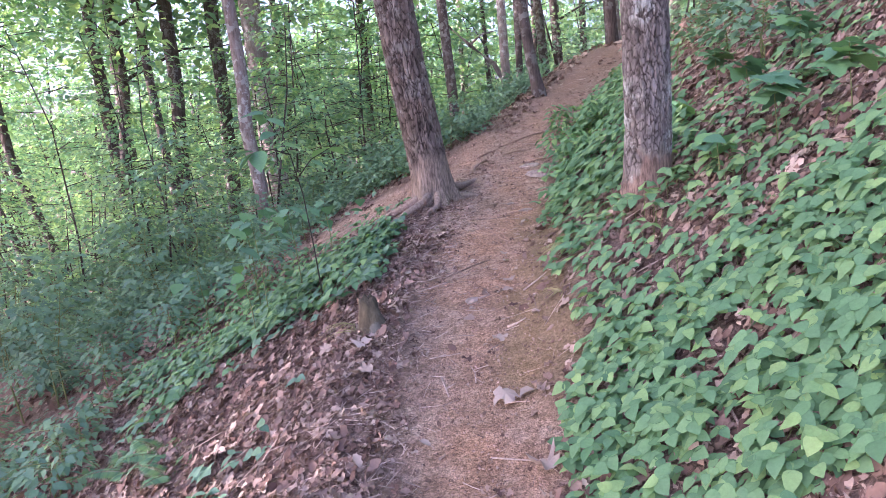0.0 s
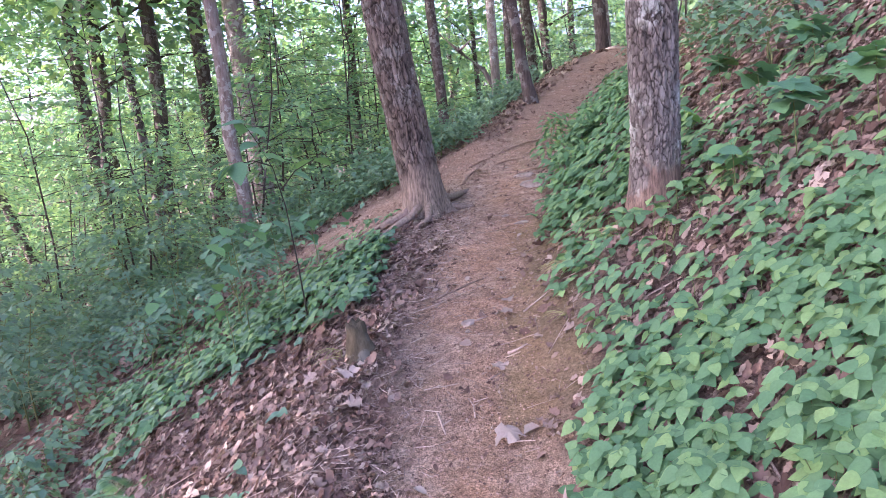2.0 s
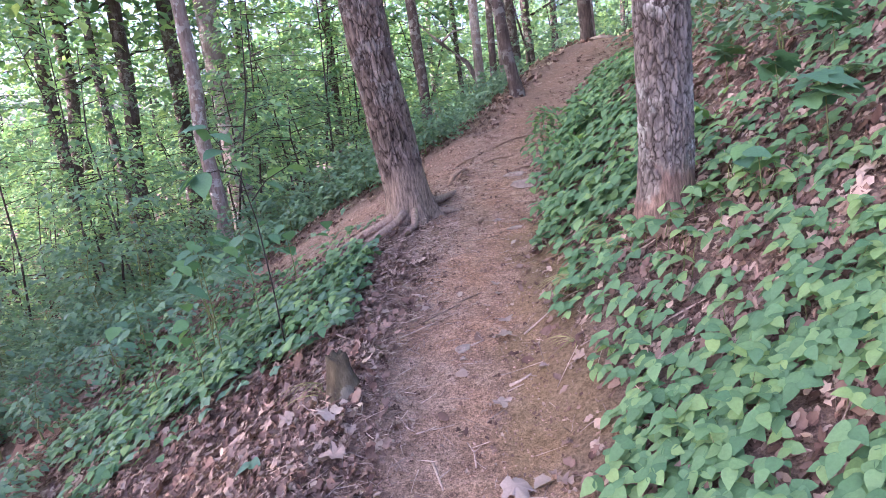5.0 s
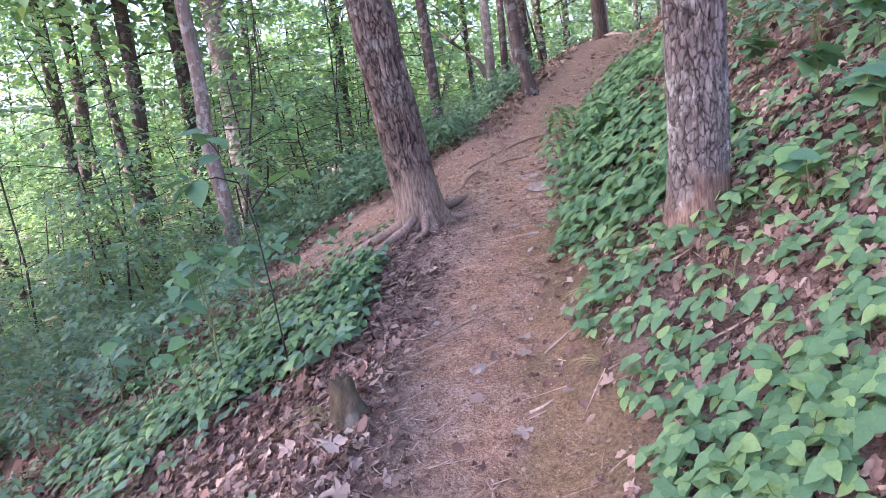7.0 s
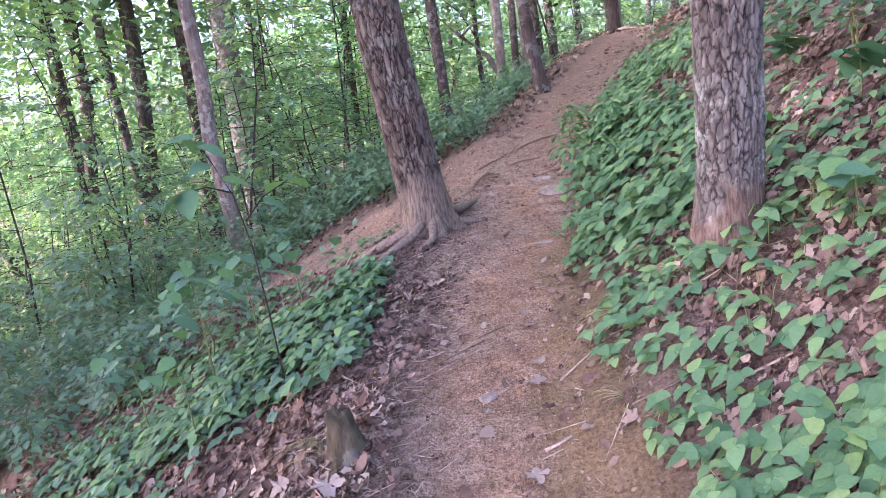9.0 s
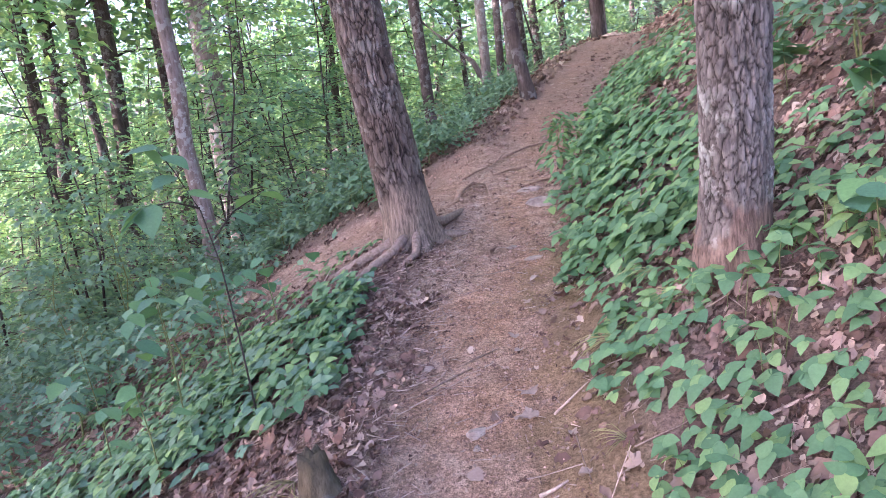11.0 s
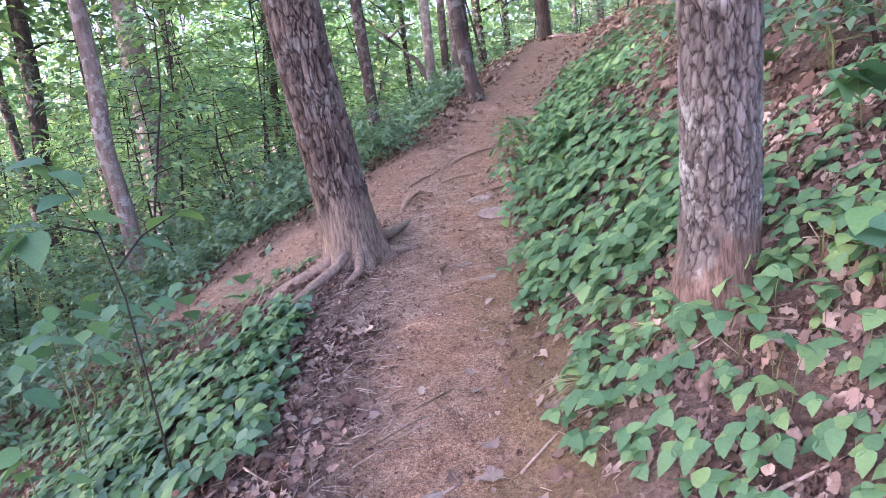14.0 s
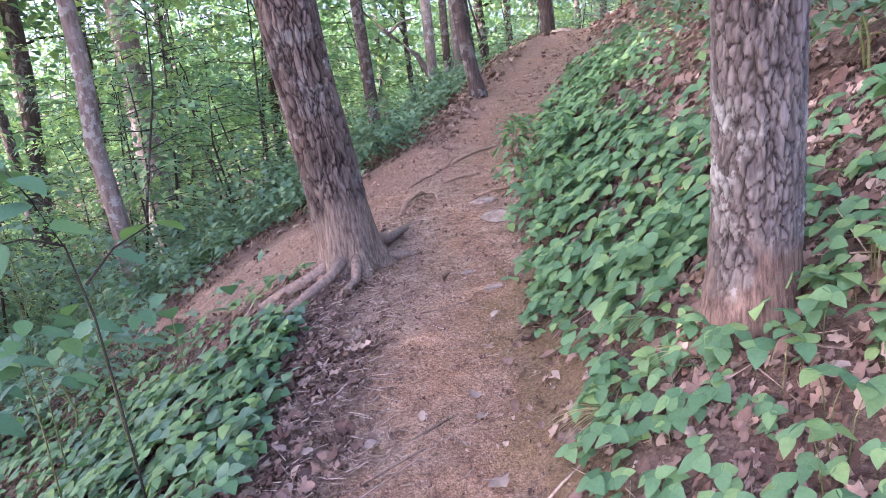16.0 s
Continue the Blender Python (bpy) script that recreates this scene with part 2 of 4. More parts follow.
def height(x, y):
    """The ground itself: the hillside with its dips and crumbs."""
    near = np.exp(-np.maximum(np.hypot(np.asarray(x, float), np.asarray(y, float) - 4) - 9, 0) / 8)
    b = bare(x, y)
    rough = (1 - 0.6 * b) * (0.05 * value_noise(x, y, 0.8) + 0.025 * value_noise(x, y, 0.25)) + 0.01 * value_noise(x, y, 0.14)
    return land(x, y) + rough * near - 0.03 * b


def axis(lo, hi, a, b, step, grow=1.13):
    """Grid lines: close together between a and b, wider and wider out to lo and hi."""
    out = list(np.arange(a, b, step))
    p, s = a, step
    while p > lo:
        s *= grow
        p -= s
        out.insert(0, p)
    p, s = out[-1], step
    while p < hi:
        s *= grow
        p += s
        out.append(p)
    return np.array(out)


def mesh_from(name, verts, faces, smooth=True):
    me = bpy.data.meshes.new(name)
    me.from_pydata(np.asarray(verts).tolist(), [], np.asarray(faces).tolist() if not isinstance(faces, list) else faces)
    if smooth:
        me.polygons.foreach_set("use_smooth", [True] * len(me.polygons))
    me.update()
    return me


def sheet_faces(rows, cols, wrap=False):
    i, j = np.meshgrid(np.arange(rows - 1), np.arange(cols if wrap else cols - 1), indexing="ij")
    k = (j + 1) % cols
    return np.stack([i * cols + j, i * cols + k, (i + 1) * cols + k, (i + 1) * cols + j], -1).reshape(-1, 4)


gx, gy = axis(-160, 160, -3.6, 3.4, 0.045), axis(-70, 220, 0.8, 10.5, 0.05)
X, Y = np.meshgrid(gx, gy)
me = mesh_from("ground", np.stack([X, Y, height(X, Y)], -1).reshape(-1, 3), sheet_faces(len(gy), len(gx)))
moss = smooth_step(aside(X, Y) + 0.12 * value_noise(X, Y, 0.22), 0.22, 0.36) * (1 - smooth_step(aside(X, Y), 0.6, 0.75)) * smooth_step(Y, 2.2, 2.8) * (1 - smooth_step(Y, 5.4, 6.2))
trodden = np.exp(-((aside(X, Y) - 0.14 + 0.15 * value_noise(X, Y, 0.5)) / 0.26) ** 2)
# Humus colour mixed into far trail and side path, painting shade as well as litter.
litter_shade = 1 - 0.62 * smooth_step(Y, 6.5, 10.5) * (aside(X, Y) > -1.2) - 0.35 * (1 - smooth_step(side_trail(X, Y), 0.3, 0.8)) * smooth_step(-aside(X, Y), 0.5, 0.9)
cover = np.stack([bare(X, Y) * litter_shade, moss * 0.62, trodden, 0 * X + 1], -1).reshape(-1)
me.color_attributes.new("cover", "FLOAT_COLOR", "POINT").data.foreach_set("color", cover)
me.materials.append(M_GROUND)
ground = tagged(new("ground", me), "reddish bare-earth trail across a leaf-covered forest hillside", "ground", kind="structure")

# ---- leaves ----
# Each template: points along and across a leaf one unit long that lies flat, and its faces.


def leaf_template(rows, width, fold=0.18, droop=0.25):
    """rows: (place along the leaf, half width as a share); a raised pair of halves along the midrib."""
    v, f = [(0, 0, 0)], []
    for t, w in rows:
        z = -droop * t * t
        v += [(-w * width, t, z + fold * w * width), (0, t, z), (w * width, t, z + fold * w * width)]
    v.append((0, 1, -droop))
    n = len(rows)
    f += [(0, 2, 1), (0, 3, 2)]
    for i in range(n - 1):
        a = 1 + 3 * i
        f += [(a, a + 1, a + 4, a + 3), (a + 1, a + 2, a + 5, a + 4)]
    a, tip = 1 + 3 * (n - 1), 1 + 3 * n
    f += [(a, a + 1, tip), (a + 1, a + 2, tip)]
    return np.array(v, float), f


OVATE = leaf_template([(0.03, 0.5), (0.15, 0.92), (0.33, 1.0), (0.57, 0.8), (0.8, 0.4)], 0.42, 0.12, 0.22)
WORN = leaf_template([(0.06, 0.35), (0.2, 0.8), (0.36, 0.66), (0.52, 1.0), (0.7, 0.72), (0.88, 0.5)], 0.34, 0.3, -0.15)
SLIM = leaf_template([(0.3, 1.0), (0.7, 0.6)], 0.24)
SIMPLE = leaf_template([(0.4, 1.0)], 0.34, 0.25, 0.2)
CURLED = leaf_template([(0.2, 0.8), (0.5, 1.0), (0.8, 0.7)], 0.3, 0.5, -0.2)


def lobed_template():
    """A maple-like leaf with five points."""
    ring = [(0.0, 0.04), (0.12, 0.0), (0.3, 0.04), (0.42, 0.16), (0.33, 0.25), (0.36, 0.36), (0.5, 0.46), (0.55, 0.64), (0.4, 0.6), (0.26, 0.56), (0.2, 0.7), (0.17, 0.84), (0.0, 1.0)]
    pts = ring + [(-x, y) for x, y in ring[-2:0:-1]]
    v = [(0, 0.35, 0.0)] + [(x, y, 0.12 * abs(x) - 0.2 * y * y) for x, y in pts]
    return np.array(v, float), [(0, 1 + i, 1 + (i + 1) % len(pts)) for i in range(len(pts))]


LOBED = lobed_template()
rng = np.random.RandomState(11)


def leaf_mesh(name, template, places, sizes, heading, tilt, roll, material, crumple=0.0, slope=None):
    """One mesh of many leaves: places (n, 3), lengths, compass heading, pitch of the midrib and roll about it, in radians, from the lie of the slope."""
    tv, tf = template
    n = len(places)
    sizes = np.broadcast_to(sizes, n)
    p = np.repeat(tv[None], n, 0)
    if crumple:
        p = p + rng.normal(0, crumple, p.shape) * [0.35, 0.35, 1.0]
        p[..., 2] += rng.normal(0.3, 0.6, (n, 1)) * p[..., 0] ** 2
    p = p * np.asarray(sizes)[:, None, None]
    cr, sr = np.cos(roll)[:, None], np.sin(roll)[:, None]
    x, y, z = p[..., 0] * cr + p[..., 2] * sr, p[..., 1], p[..., 2] * cr - p[..., 0] * sr
    ct, st = np.cos(tilt)[:, None], np.sin(tilt)[:, None]
    y, z = y * ct - z * st, z * ct + y * st
    ch, sh = np.cos(heading)[:, None], np.sin(heading)[:, None]
    x, y = x * ch - y * sh, x * sh + y * ch
    if slope is not None:
        z = z + x * slope[0][:, None] + y * slope[1][:, None]
    verts = (np.stack([x, y, z], -1) + np.asarray(places)[:, None, :]).reshape(-1, 3)
    k = len(tv)
    faces = []
    for f in tf:
        faces.append(np.asarray(f)[None] + (np.arange(n) * k)[:, None])
    tris = [f for f in faces if f.shape[1] == 3]
    quads = [f for f in faces if f.shape[1] == 4]
    me = bpy.data.meshes.new(name)
    loops = np.concatenate([f.reshape(-1) for f in tris + quads])
    counts = np.concatenate([np.full(len(f), f.shape[1]) for f in tris + quads])
    me.vertices.add(len(verts))
    me.vertices.foreach_set("co", verts.reshape(-1))
    me.loops.add(len(loops))
    me.loops.foreach_set("vertex_index", loops)
    me.polygons.add(len(counts))
    me.polygons.foreach_set("loop_start", np.concatenate([[0], np.cumsum(counts)[:-1]]))
    me.polygons.foreach_set("use_smooth", np.ones(len(counts), bool))
    me.update(calc_edges=True)
    me.validate()
    me.materials.append(material)
    return me


def part(name, data, parent, label="", material=None):
    if material:
        data.materials.append(material)
    ob = new(name, data)
    ob.parent = parent
    if label:
        ob["label"] = label
    return ob


def tube(points, radii, sides=8):
    """A tapered, closed tube along the points: vertices and faces."""
    pts = [Vector(p) for p in points]
    v, f = [], []
    for i, p in enumerate(pts):
        d = (pts[min(i + 1, len(pts) - 1)] - pts[max(i - 1, 0)]).normalized()
        a = d.orthogonal().normalized() if abs(d.z) < 0.9 else Vector((1, 0, 0)).cross(d).normalized().cross(d)
        a = (a - d * a.dot(d)).normalized()
        b = d.cross(a)
        for k in range(sides):
            q = 2 * math.pi * k / sides
            v.append(p + (a * math.cos(q) + b * math.sin(q)) * radii[i])
    f = sheet_faces(len(pts), sides, True).tolist()
    f.append(list(range(sides))[::-1])
    f.append([len(v) - sides + k for k in range(sides)])
    return [tuple(p) for p in v], f


def tubes_mesh(name, lines, material, sides=6):
    v, f = [], []
    for pts, radii in lines:
        a, b = tube(pts, radii, sides)
        f += [[i + len(v) for i in q] for q in b]
        v += a
    me = mesh_from(name, v, f)
    me.materials.append(material)
    return me


# ---- trees ----


def trunk_mesh(name, line, base_r, top_r, flare, material, around=24, up=40, furrow=0.0, cell=0.05, long=2.6, worn_below=0.0, plated=False, warp=0.2, roots=()):
    """A trunk along a bent line of (height, x, y), with a root flare, and furrowed bark where furrow is given."""
    hs = [p[0] for p in line]
    if furrow:
        z = np.concatenate([np.linspace(hs[0], 2.9, up - 12), np.linspace(3.3, hs[-1], 12)])
    else:
        z = hs[0] + (hs[-1] - hs[0]) * np.linspace(0, 1, up) ** 1.15
    cx, cy = np.interp(z, hs, [p[1] for p in line]), np.interp(z, hs, [p[2] for p in line])
    s = np.clip((z - 0) / (hs[-1]), 0, 1)
    r = base_r + (top_r - base_r) * s + flare * np.exp(-np.maximum(z, 0) / 0.17)
    a = np.linspace(0, 2 * math.pi, around, endpoint=False)
    A, Z = np.meshgrid(a, z)
    R = np.repeat(r[:, None], around, 1)
    R *= 1 + 0.04 * np.sin(2 * A + Z) + 0.03 * np.sin(3 * A + 1.3 * Z + 1)
    for angle, reach, spread in roots:
        off = np.abs((A - radians(angle) + math.pi) % (2 * math.pi) - math.pi)
        R += reach * np.exp(-(off / spread) ** 2) * np.exp(-np.maximum(Z, -0.05) / 0.14)
    furrow_shade, rubbed, plates = np.zeros_like(R), np.zeros_like(R), np.full_like(R, 0.5)
    if furrow:
        for i in range(up):
            for j in range(around):
                q = Vector((math.cos(a[j]) * base_r / cell, math.sin(a[j]) * base_r / cell, z[i] / (cell * long)))
                w = q * 0.6
                q += Vector((0.4 * noise.noise(w), 0.4 * noise.noise(w + Vector((9, 0, 0))), 0.4 * noise.noise(w + Vector((0, 7, 0)))))
                cleft = abs(noise.noise(q) + 0.35 * noise.noise(q * 2.1 + Vector((3, 1, 0)))) / 0.2
                if plated:
                    d = noise.voronoi(q + warp * noise.noise_vector(q * 1.7) + 0.05 * noise.noise_vector(q * 4.5))[0]
                    cleft = min((d[1] - d[0]) / 0.12, 0.35 + cleft)
                else:
                    cleft = min(cleft, 0.15 + abs(noise.noise(Vector((q.x, q.y, q.z * 2.2)) + Vector((5, 5, 5)))) / 0.1)
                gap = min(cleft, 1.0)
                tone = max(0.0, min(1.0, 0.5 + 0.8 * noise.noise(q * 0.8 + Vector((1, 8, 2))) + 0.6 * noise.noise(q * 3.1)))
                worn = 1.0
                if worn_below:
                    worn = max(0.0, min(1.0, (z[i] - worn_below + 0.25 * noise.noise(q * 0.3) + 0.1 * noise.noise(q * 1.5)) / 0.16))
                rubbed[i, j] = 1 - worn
                # strongest at the furrow bottom, where the colour imitates shade
                furrow_shade[i, j] = (1 - gap) * worn
                plates[i, j] = tone
                rough = 0.3 * noise.noise(q * 1.5) + 0.15 * noise.noise(q * 4.5) + 0.1 * noise.noise(q * 9)
                R[i, j] += furrow * ((gap ** 0.8 - 0.8 + 0.3 * (tone - 0.5)) * worn + rough * (0.5 + 0.5 * worn))
    V = np.stack([cx[:, None] + R * np.cos(A), cy[:, None] + R * np.sin(A), Z], -1).reshape(-1, 3)
    me = mesh_from(name, V, sheet_faces(up, around, True))
    me.attributes.new("furrow", "FLOAT", "POINT").data.foreach_set("value", furrow_shade.reshape(-1))
    me.attributes.new("plate", "FLOAT", "POINT").data.foreach_set("value", plates.reshape(-1))
    me.attributes.new("rubbed", "FLOAT", "POINT").data.foreach_set("value", rubbed.reshape(-1))
    me.materials.append(material)
    return me


def crown_leaves(name, centres, spreads, per, size, material, template=SIMPLE, flat=0.3):
    """Leaves in flat sprays about each centre."""
    n = len(centres) * per
    c = np.repeat(np.asarray(centres, float), per, 0)
    s = np.repeat(np.asarray(spreads, float), per)[:, None]
    off = rng.normal(0, 0.5, (n, 3)) * [1, 1, flat]
    places = c + off * s
    places[:, 2] -= 0.18 * (off[:, 0] ** 2 + off[:, 1] ** 2) * s[:, 0]
    return leaf_mesh(name, template, places, size * rng.uniform(0.6, 1.3, n), rng.uniform(0, 6.28, n), rng.normal(-0.2, 0.35, n), rng.normal(0, 0.35, n), material)


def tree(x, y, line, base_r, top_r, material, label, crown_base, crown_r, tall, sprays, per=60, leaf=0.13, detail=None, group="forest trees", limbs=5):
    """A tree with its trunk, limbs and a crown of leaf sprays. line: (height, dx, dy) bends of the trunk."""
    z0 = float(height(x, y))
    root = tagged(new("tree"), label, "tree", group)
    root.location = (x, y, z0)
    top = line[-1]
    full = list(line) + ([(tall, top[1] + (top[1] - line[0][1]) * 0.3, top[2])] if tall > top[0] + 0.5 else [])
    kw = detail or dict(flare=base_r * 0.5)
    part("trunk", trunk_mesh("trunk", [(-0.4, line[0][1], line[0][2])] + full, base_r, top_r, material=material, **kw), root)
    hs, xs, ys = [p[0] for p in full], [p[1] for p in full], [p[2] for p in full]
    centres, spreads = [], []
    for k in range(limbs):
        h = crown_base + (tall - crown_base) * (k + 0.3) / limbs
        a = rng.uniform(0, 6.28)
        p0 = Vector((np.interp(h, hs, xs), np.interp(h, hs, ys), h))
        reach = crown_r * rng.uniform(0.7, 1.1) * (1 - 0.5 * k / limbs)
        p2 = p0 + Vector((math.cos(a) * reach, math.sin(a) * reach, reach * rng.uniform(0.1, 0.5)))
        p1 = p0.lerp(p2, 0.5) + Vector((0, 0, 0.1 * reach))
        part("limb", tubes_mesh("limb", [([p0, p1, p2], [base_r * 0.3, base_r * 0.18, 0.012])], material, 5), root)
        for _ in range(max(1, sprays // limbs)):
            q = p0.lerp(p2, rng.uniform(0.35, 1.1)) + Vector(rng.normal(0, 0.28, 3)) * crown_r * 0.8
            centres.append(tuple(q))
            spreads.append(crown_r * rng.uniform(0.3, 0.55))
    part("crown", crown_leaves("crown", centres, spreads, per, leaf, M_CANOPY), root)
    return root


def understory(x, y, tall, reach, branches, per, leaf, label, material=M_SHADE, template=SIMPLE, lean=(0, 0), kind="shrub", group="understory shrubs", stem_r=0.008, low=0.3, joined=False):
    """A thin-stemmed woody plant whose branches carry flat sprays of leaves."""
    z0 = float(height(x, y))
    root = tagged(new(kind), label, kind, group)
    root.location = (x, y, z0)
    wob = rng.normal(0, 0.04, (4, 2)) * tall
    pts = [Vector((lean[0] * t * tall + (wob[i][0] if i else 0), lean[1] * t * tall + (wob[i][1] if i else 0), t * tall - (0.05 if i == 0 else 0))) for i, t in enumerate((0, 0.35, 0.7, 1.0))]
    part("stem", tubes_mesh("stem", [(pts, [stem_r * 1.3, stem_r, stem_r * 0.7, stem_r * 0.4])], M_BARK if kind == "sapling" else M_STEM), root)
    lines = []
    heads, places = [], []
    for k in range(branches):
        t = low + (1 - low) * (k + 0.7) / branches
        p0 = pts[0].lerp(pts[1], t / 0.35) if t < 0.35 else pts[1].lerp(pts[2], (t - 0.35) / 0.35) if t < 0.7 else pts[2].lerp(pts[3], min((t - 0.7) / 0.3, 1))
        a = k * 2.4 + rng.uniform(-0.5, 0.5)
        d = Vector((math.cos(a), math.sin(a), 0.12 + rng.uniform(-0.1, 0.2)))
        ln = reach * rng.uniform(0.6, 1.1) * (1.1 - 0.45 * t)
        p2 = p0 + d * ln - Vector((0, 0, 0.12 * ln))
        lines.append(([p0, p0.lerp(p2, 0.5) + Vector((0, 0, 0.06 * ln)), p2], [stem_r * 0.6, stem_r * 0.4, stem_r * 0.2]))
        for i in range(per):
            s = (0.25 + 0.8 * (i + 0.5) / per)
            side = (1 if i % 2 else -1) * rng.uniform(0.2, 1.0) * 0.38 * ln * (1.15 - s * 0.8)
            q = p0.lerp(p2, min(s, 1.05)) + Vector((-d.y, d.x, 0)) * side + Vector((0, 0, rng.normal(0.02, 0.035) * (1 + ln)))
            places.append(tuple(q))
            heads.append(a - math.pi / 2 + (0.9 if side > 0 else -0.9) * rng.uniform(0.3, 1.2))
    wood_of = M_STEM if kind != "sapling" else M_BARK
    for group_of in ([lines] if joined else [[line] for line in lines]):
        ob = part("branch_spray" if joined else "branch", tubes_mesh("branch", group_of, wood_of, 4), root)
        if joined:
            ob["kind"] = "stuff"
    n = len(places)
    part("foliage", leaf_mesh("foliage", template, np.array(places), leaf * rng.uniform(0.65, 1.25, n), np.array(heads), rng.normal(-0.22, 0.28, n), rng.normal(0, 0.3, n), material), root)
    return root


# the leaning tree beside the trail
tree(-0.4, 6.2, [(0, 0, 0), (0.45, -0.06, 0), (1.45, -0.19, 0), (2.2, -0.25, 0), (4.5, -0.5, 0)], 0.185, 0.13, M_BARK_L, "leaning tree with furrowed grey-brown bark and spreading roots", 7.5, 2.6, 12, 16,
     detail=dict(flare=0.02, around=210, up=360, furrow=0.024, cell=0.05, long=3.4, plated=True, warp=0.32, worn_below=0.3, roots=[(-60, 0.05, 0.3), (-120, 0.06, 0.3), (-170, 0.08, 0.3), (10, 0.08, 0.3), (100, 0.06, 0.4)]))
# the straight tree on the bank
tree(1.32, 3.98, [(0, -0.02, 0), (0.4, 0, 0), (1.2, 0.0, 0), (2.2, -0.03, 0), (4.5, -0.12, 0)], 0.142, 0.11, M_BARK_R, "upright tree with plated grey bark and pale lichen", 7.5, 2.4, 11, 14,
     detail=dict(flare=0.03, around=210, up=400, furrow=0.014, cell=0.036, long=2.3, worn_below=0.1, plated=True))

# the trees further off: place, bends, thickness, bark
FAR_TREES = [
    (-10.1, 16.0, [(0, 0, 0), (2.6, 0.1, 0), (6.4, -0.05, 0)], 0.19, M_BARK),
    (-9.75, 16.0, [(0, 0, 0), (3.0, 0.05, 0), (4.2, -0.2, 0), (6.4, 0.2, 0)], 0.17, M_BARK),
    (-8.05, 15.0, [(0, 0, 0), (2.0, 0, 0), (5.5, -0.2, 0)], 0.12, M_BARK),
    (-7.95, 15.2, [(0, 0, 0), (2.5, -0.05, 0), (5.5, 0.25, 0)], 0.19, M_BARK),
    (-7.0, 15.9, [(0, 0, 0), (2.0, 0, 0), (5.2, 0.13, 0)], 0.2, M_BARK),
    (-3.6, 9.5, [(0, 0, 0), (1.1, 0, 0), (2.0, -0.1, 0), (2.8, -0.05, 0), (4.0, -0.1, 0)], 0.108, M_BARK_PALE),
    (-5.3, 14.7, [(0, 0, 0), (1.8, -0.03, 0), (4.6, -0.1, 0)], 0.28, M_BARK_PALE),
    (-6.7, 20.0, [(0, 0, 0), (3.5, 0, 0), (6.0, -0.05, 0)], 0.13, M_BARK),
    (-11.3, 15.0, [(0, 0, 0), (2.0, 0, 0), (5.5, -1.0, 0)], 0.13, M_BARK),
    (-12.6, 15.5, [(0, 0, 0), (2.0, -0.1, 0), (5.5, -1.2, 0)], 0.12, M_BARK),
    (-0.8, 13.0, [(0, 0, 0), (1.5, -0.05, 0), (3.5, -0.12, 0)], 0.1, M_BARK),
    (0.82, 11.0, [(0, 0, 0), (0.7, -0.12, 0), (2.5, -0.32, 0)], 0.09, M_BARK),
    (0.2, 15.0, [(0, 0, 0), (3.0, 0, 0)], 0.1, M_BARK_PALE),
    (0.5, 16.0, [(0, 0, 0), (3.0, 0.05, 0)], 0.08, M_BARK),
    (0.75, 17.0, [(0, 0, 0), (3.0, 0.0, 0)], 0.08, M_BARK_PALE),
    (2.95, 18.0, [(0, 0, 0), (2.5, -0.1, 0)], 0.16, M_BARK),
    (3.3, 19.5, [(0, 0, 0), (2.5, -0.1, 0)], 0.11, M_BARK_PALE),
]
LABELS = {M_BARK: "slender dark-barked forest tree rising from the undergrowth", M_BARK_PALE: "pale-barked forest tree rising from the undergrowth"}
for x, y, line, r, bark in FAR_TREES:
    tree(x, y, line, r, r * 0.6, bark, LABELS[bark], 6.5 + rng.uniform(-0.5, 1), 3.4, 11 + rng.uniform(0, 3), 44, 42, 0.25)

# the forest all round, thinner trunks further away
wood = np.random.RandomState(21)
placed = [(t[0], t[1]) for t in FAR_TREES] + [(-0.42, 6.35), (1.27, 3.98)]


def forest(count, xs, ys, leaf=0.2, sprays=20, per=40, gap=1.6, crown=6.0):
    made = 0
    for _ in range(count * 30):
        x, y = wood.uniform(*xs), wood.uniform(*ys)
        if min(math.hypot(x - a, y - b) for a, b in placed) < gap or abs(float(aside(x, y))) < 1.6 or (6 < y < 24 and 0 < float(aside(x, y)) < 3.4):
            continue
        placed.append((x, y))
        r = wood.uniform(0.07, 0.2)
        lean = wood.uniform(-0.06, 0.03)
        bark = M_BARK if wood.rand() < 0.75 else M_BARK_PALE
        tree(x, y, [(0, 0, 0), (2.5, lean * 2.5 + wood.normal(0, 0.05), 0), (6, lean * 6, 0)], r, r * 0.6, bark, LABELS[bark], crown + wood.uniform(-1.5, 1.5), 2.8, crown + 5 + wood.uniform(0, 3), sprays, per, leaf, limbs=4)
        made += 1
        if made == count:
            return


forest(9, (-22, -6), (20, 38), crown=3.5, sprays=26, per=50)
forest(16, (-5, 9), (19.5, 40), crown=4.0, sprays=36, per=50)
forest(14, (2.6, 14), (6, 22), crown=5, sprays=44, per=55, leaf=0.22)
# Next three rows: unseen trees added on the left to block the sun.
forest(17, (-23, -9), (-13, 1.5), leaf=0.34, sprays=52, per=50, gap=1.7, crown=10.0)
forest(13, (-23, -10.5), (1.5, 7.5), leaf=0.34, sprays=52, per=50, gap=1.5, crown=10.0)
forest(4, (-32, -25), (2, 12), leaf=0.3, sprays=40, per=50, gap=3.0, crown=6.0)
forest(3, (2.5, 10), (-12, 0), leaf=0.22, sprays=16, per=45, gap=2.5, crown=7.5)
forest(24, (-45, 20), (40, 75), leaf=0.42, sprays=24, per=36, gap=3, crown=2.5)

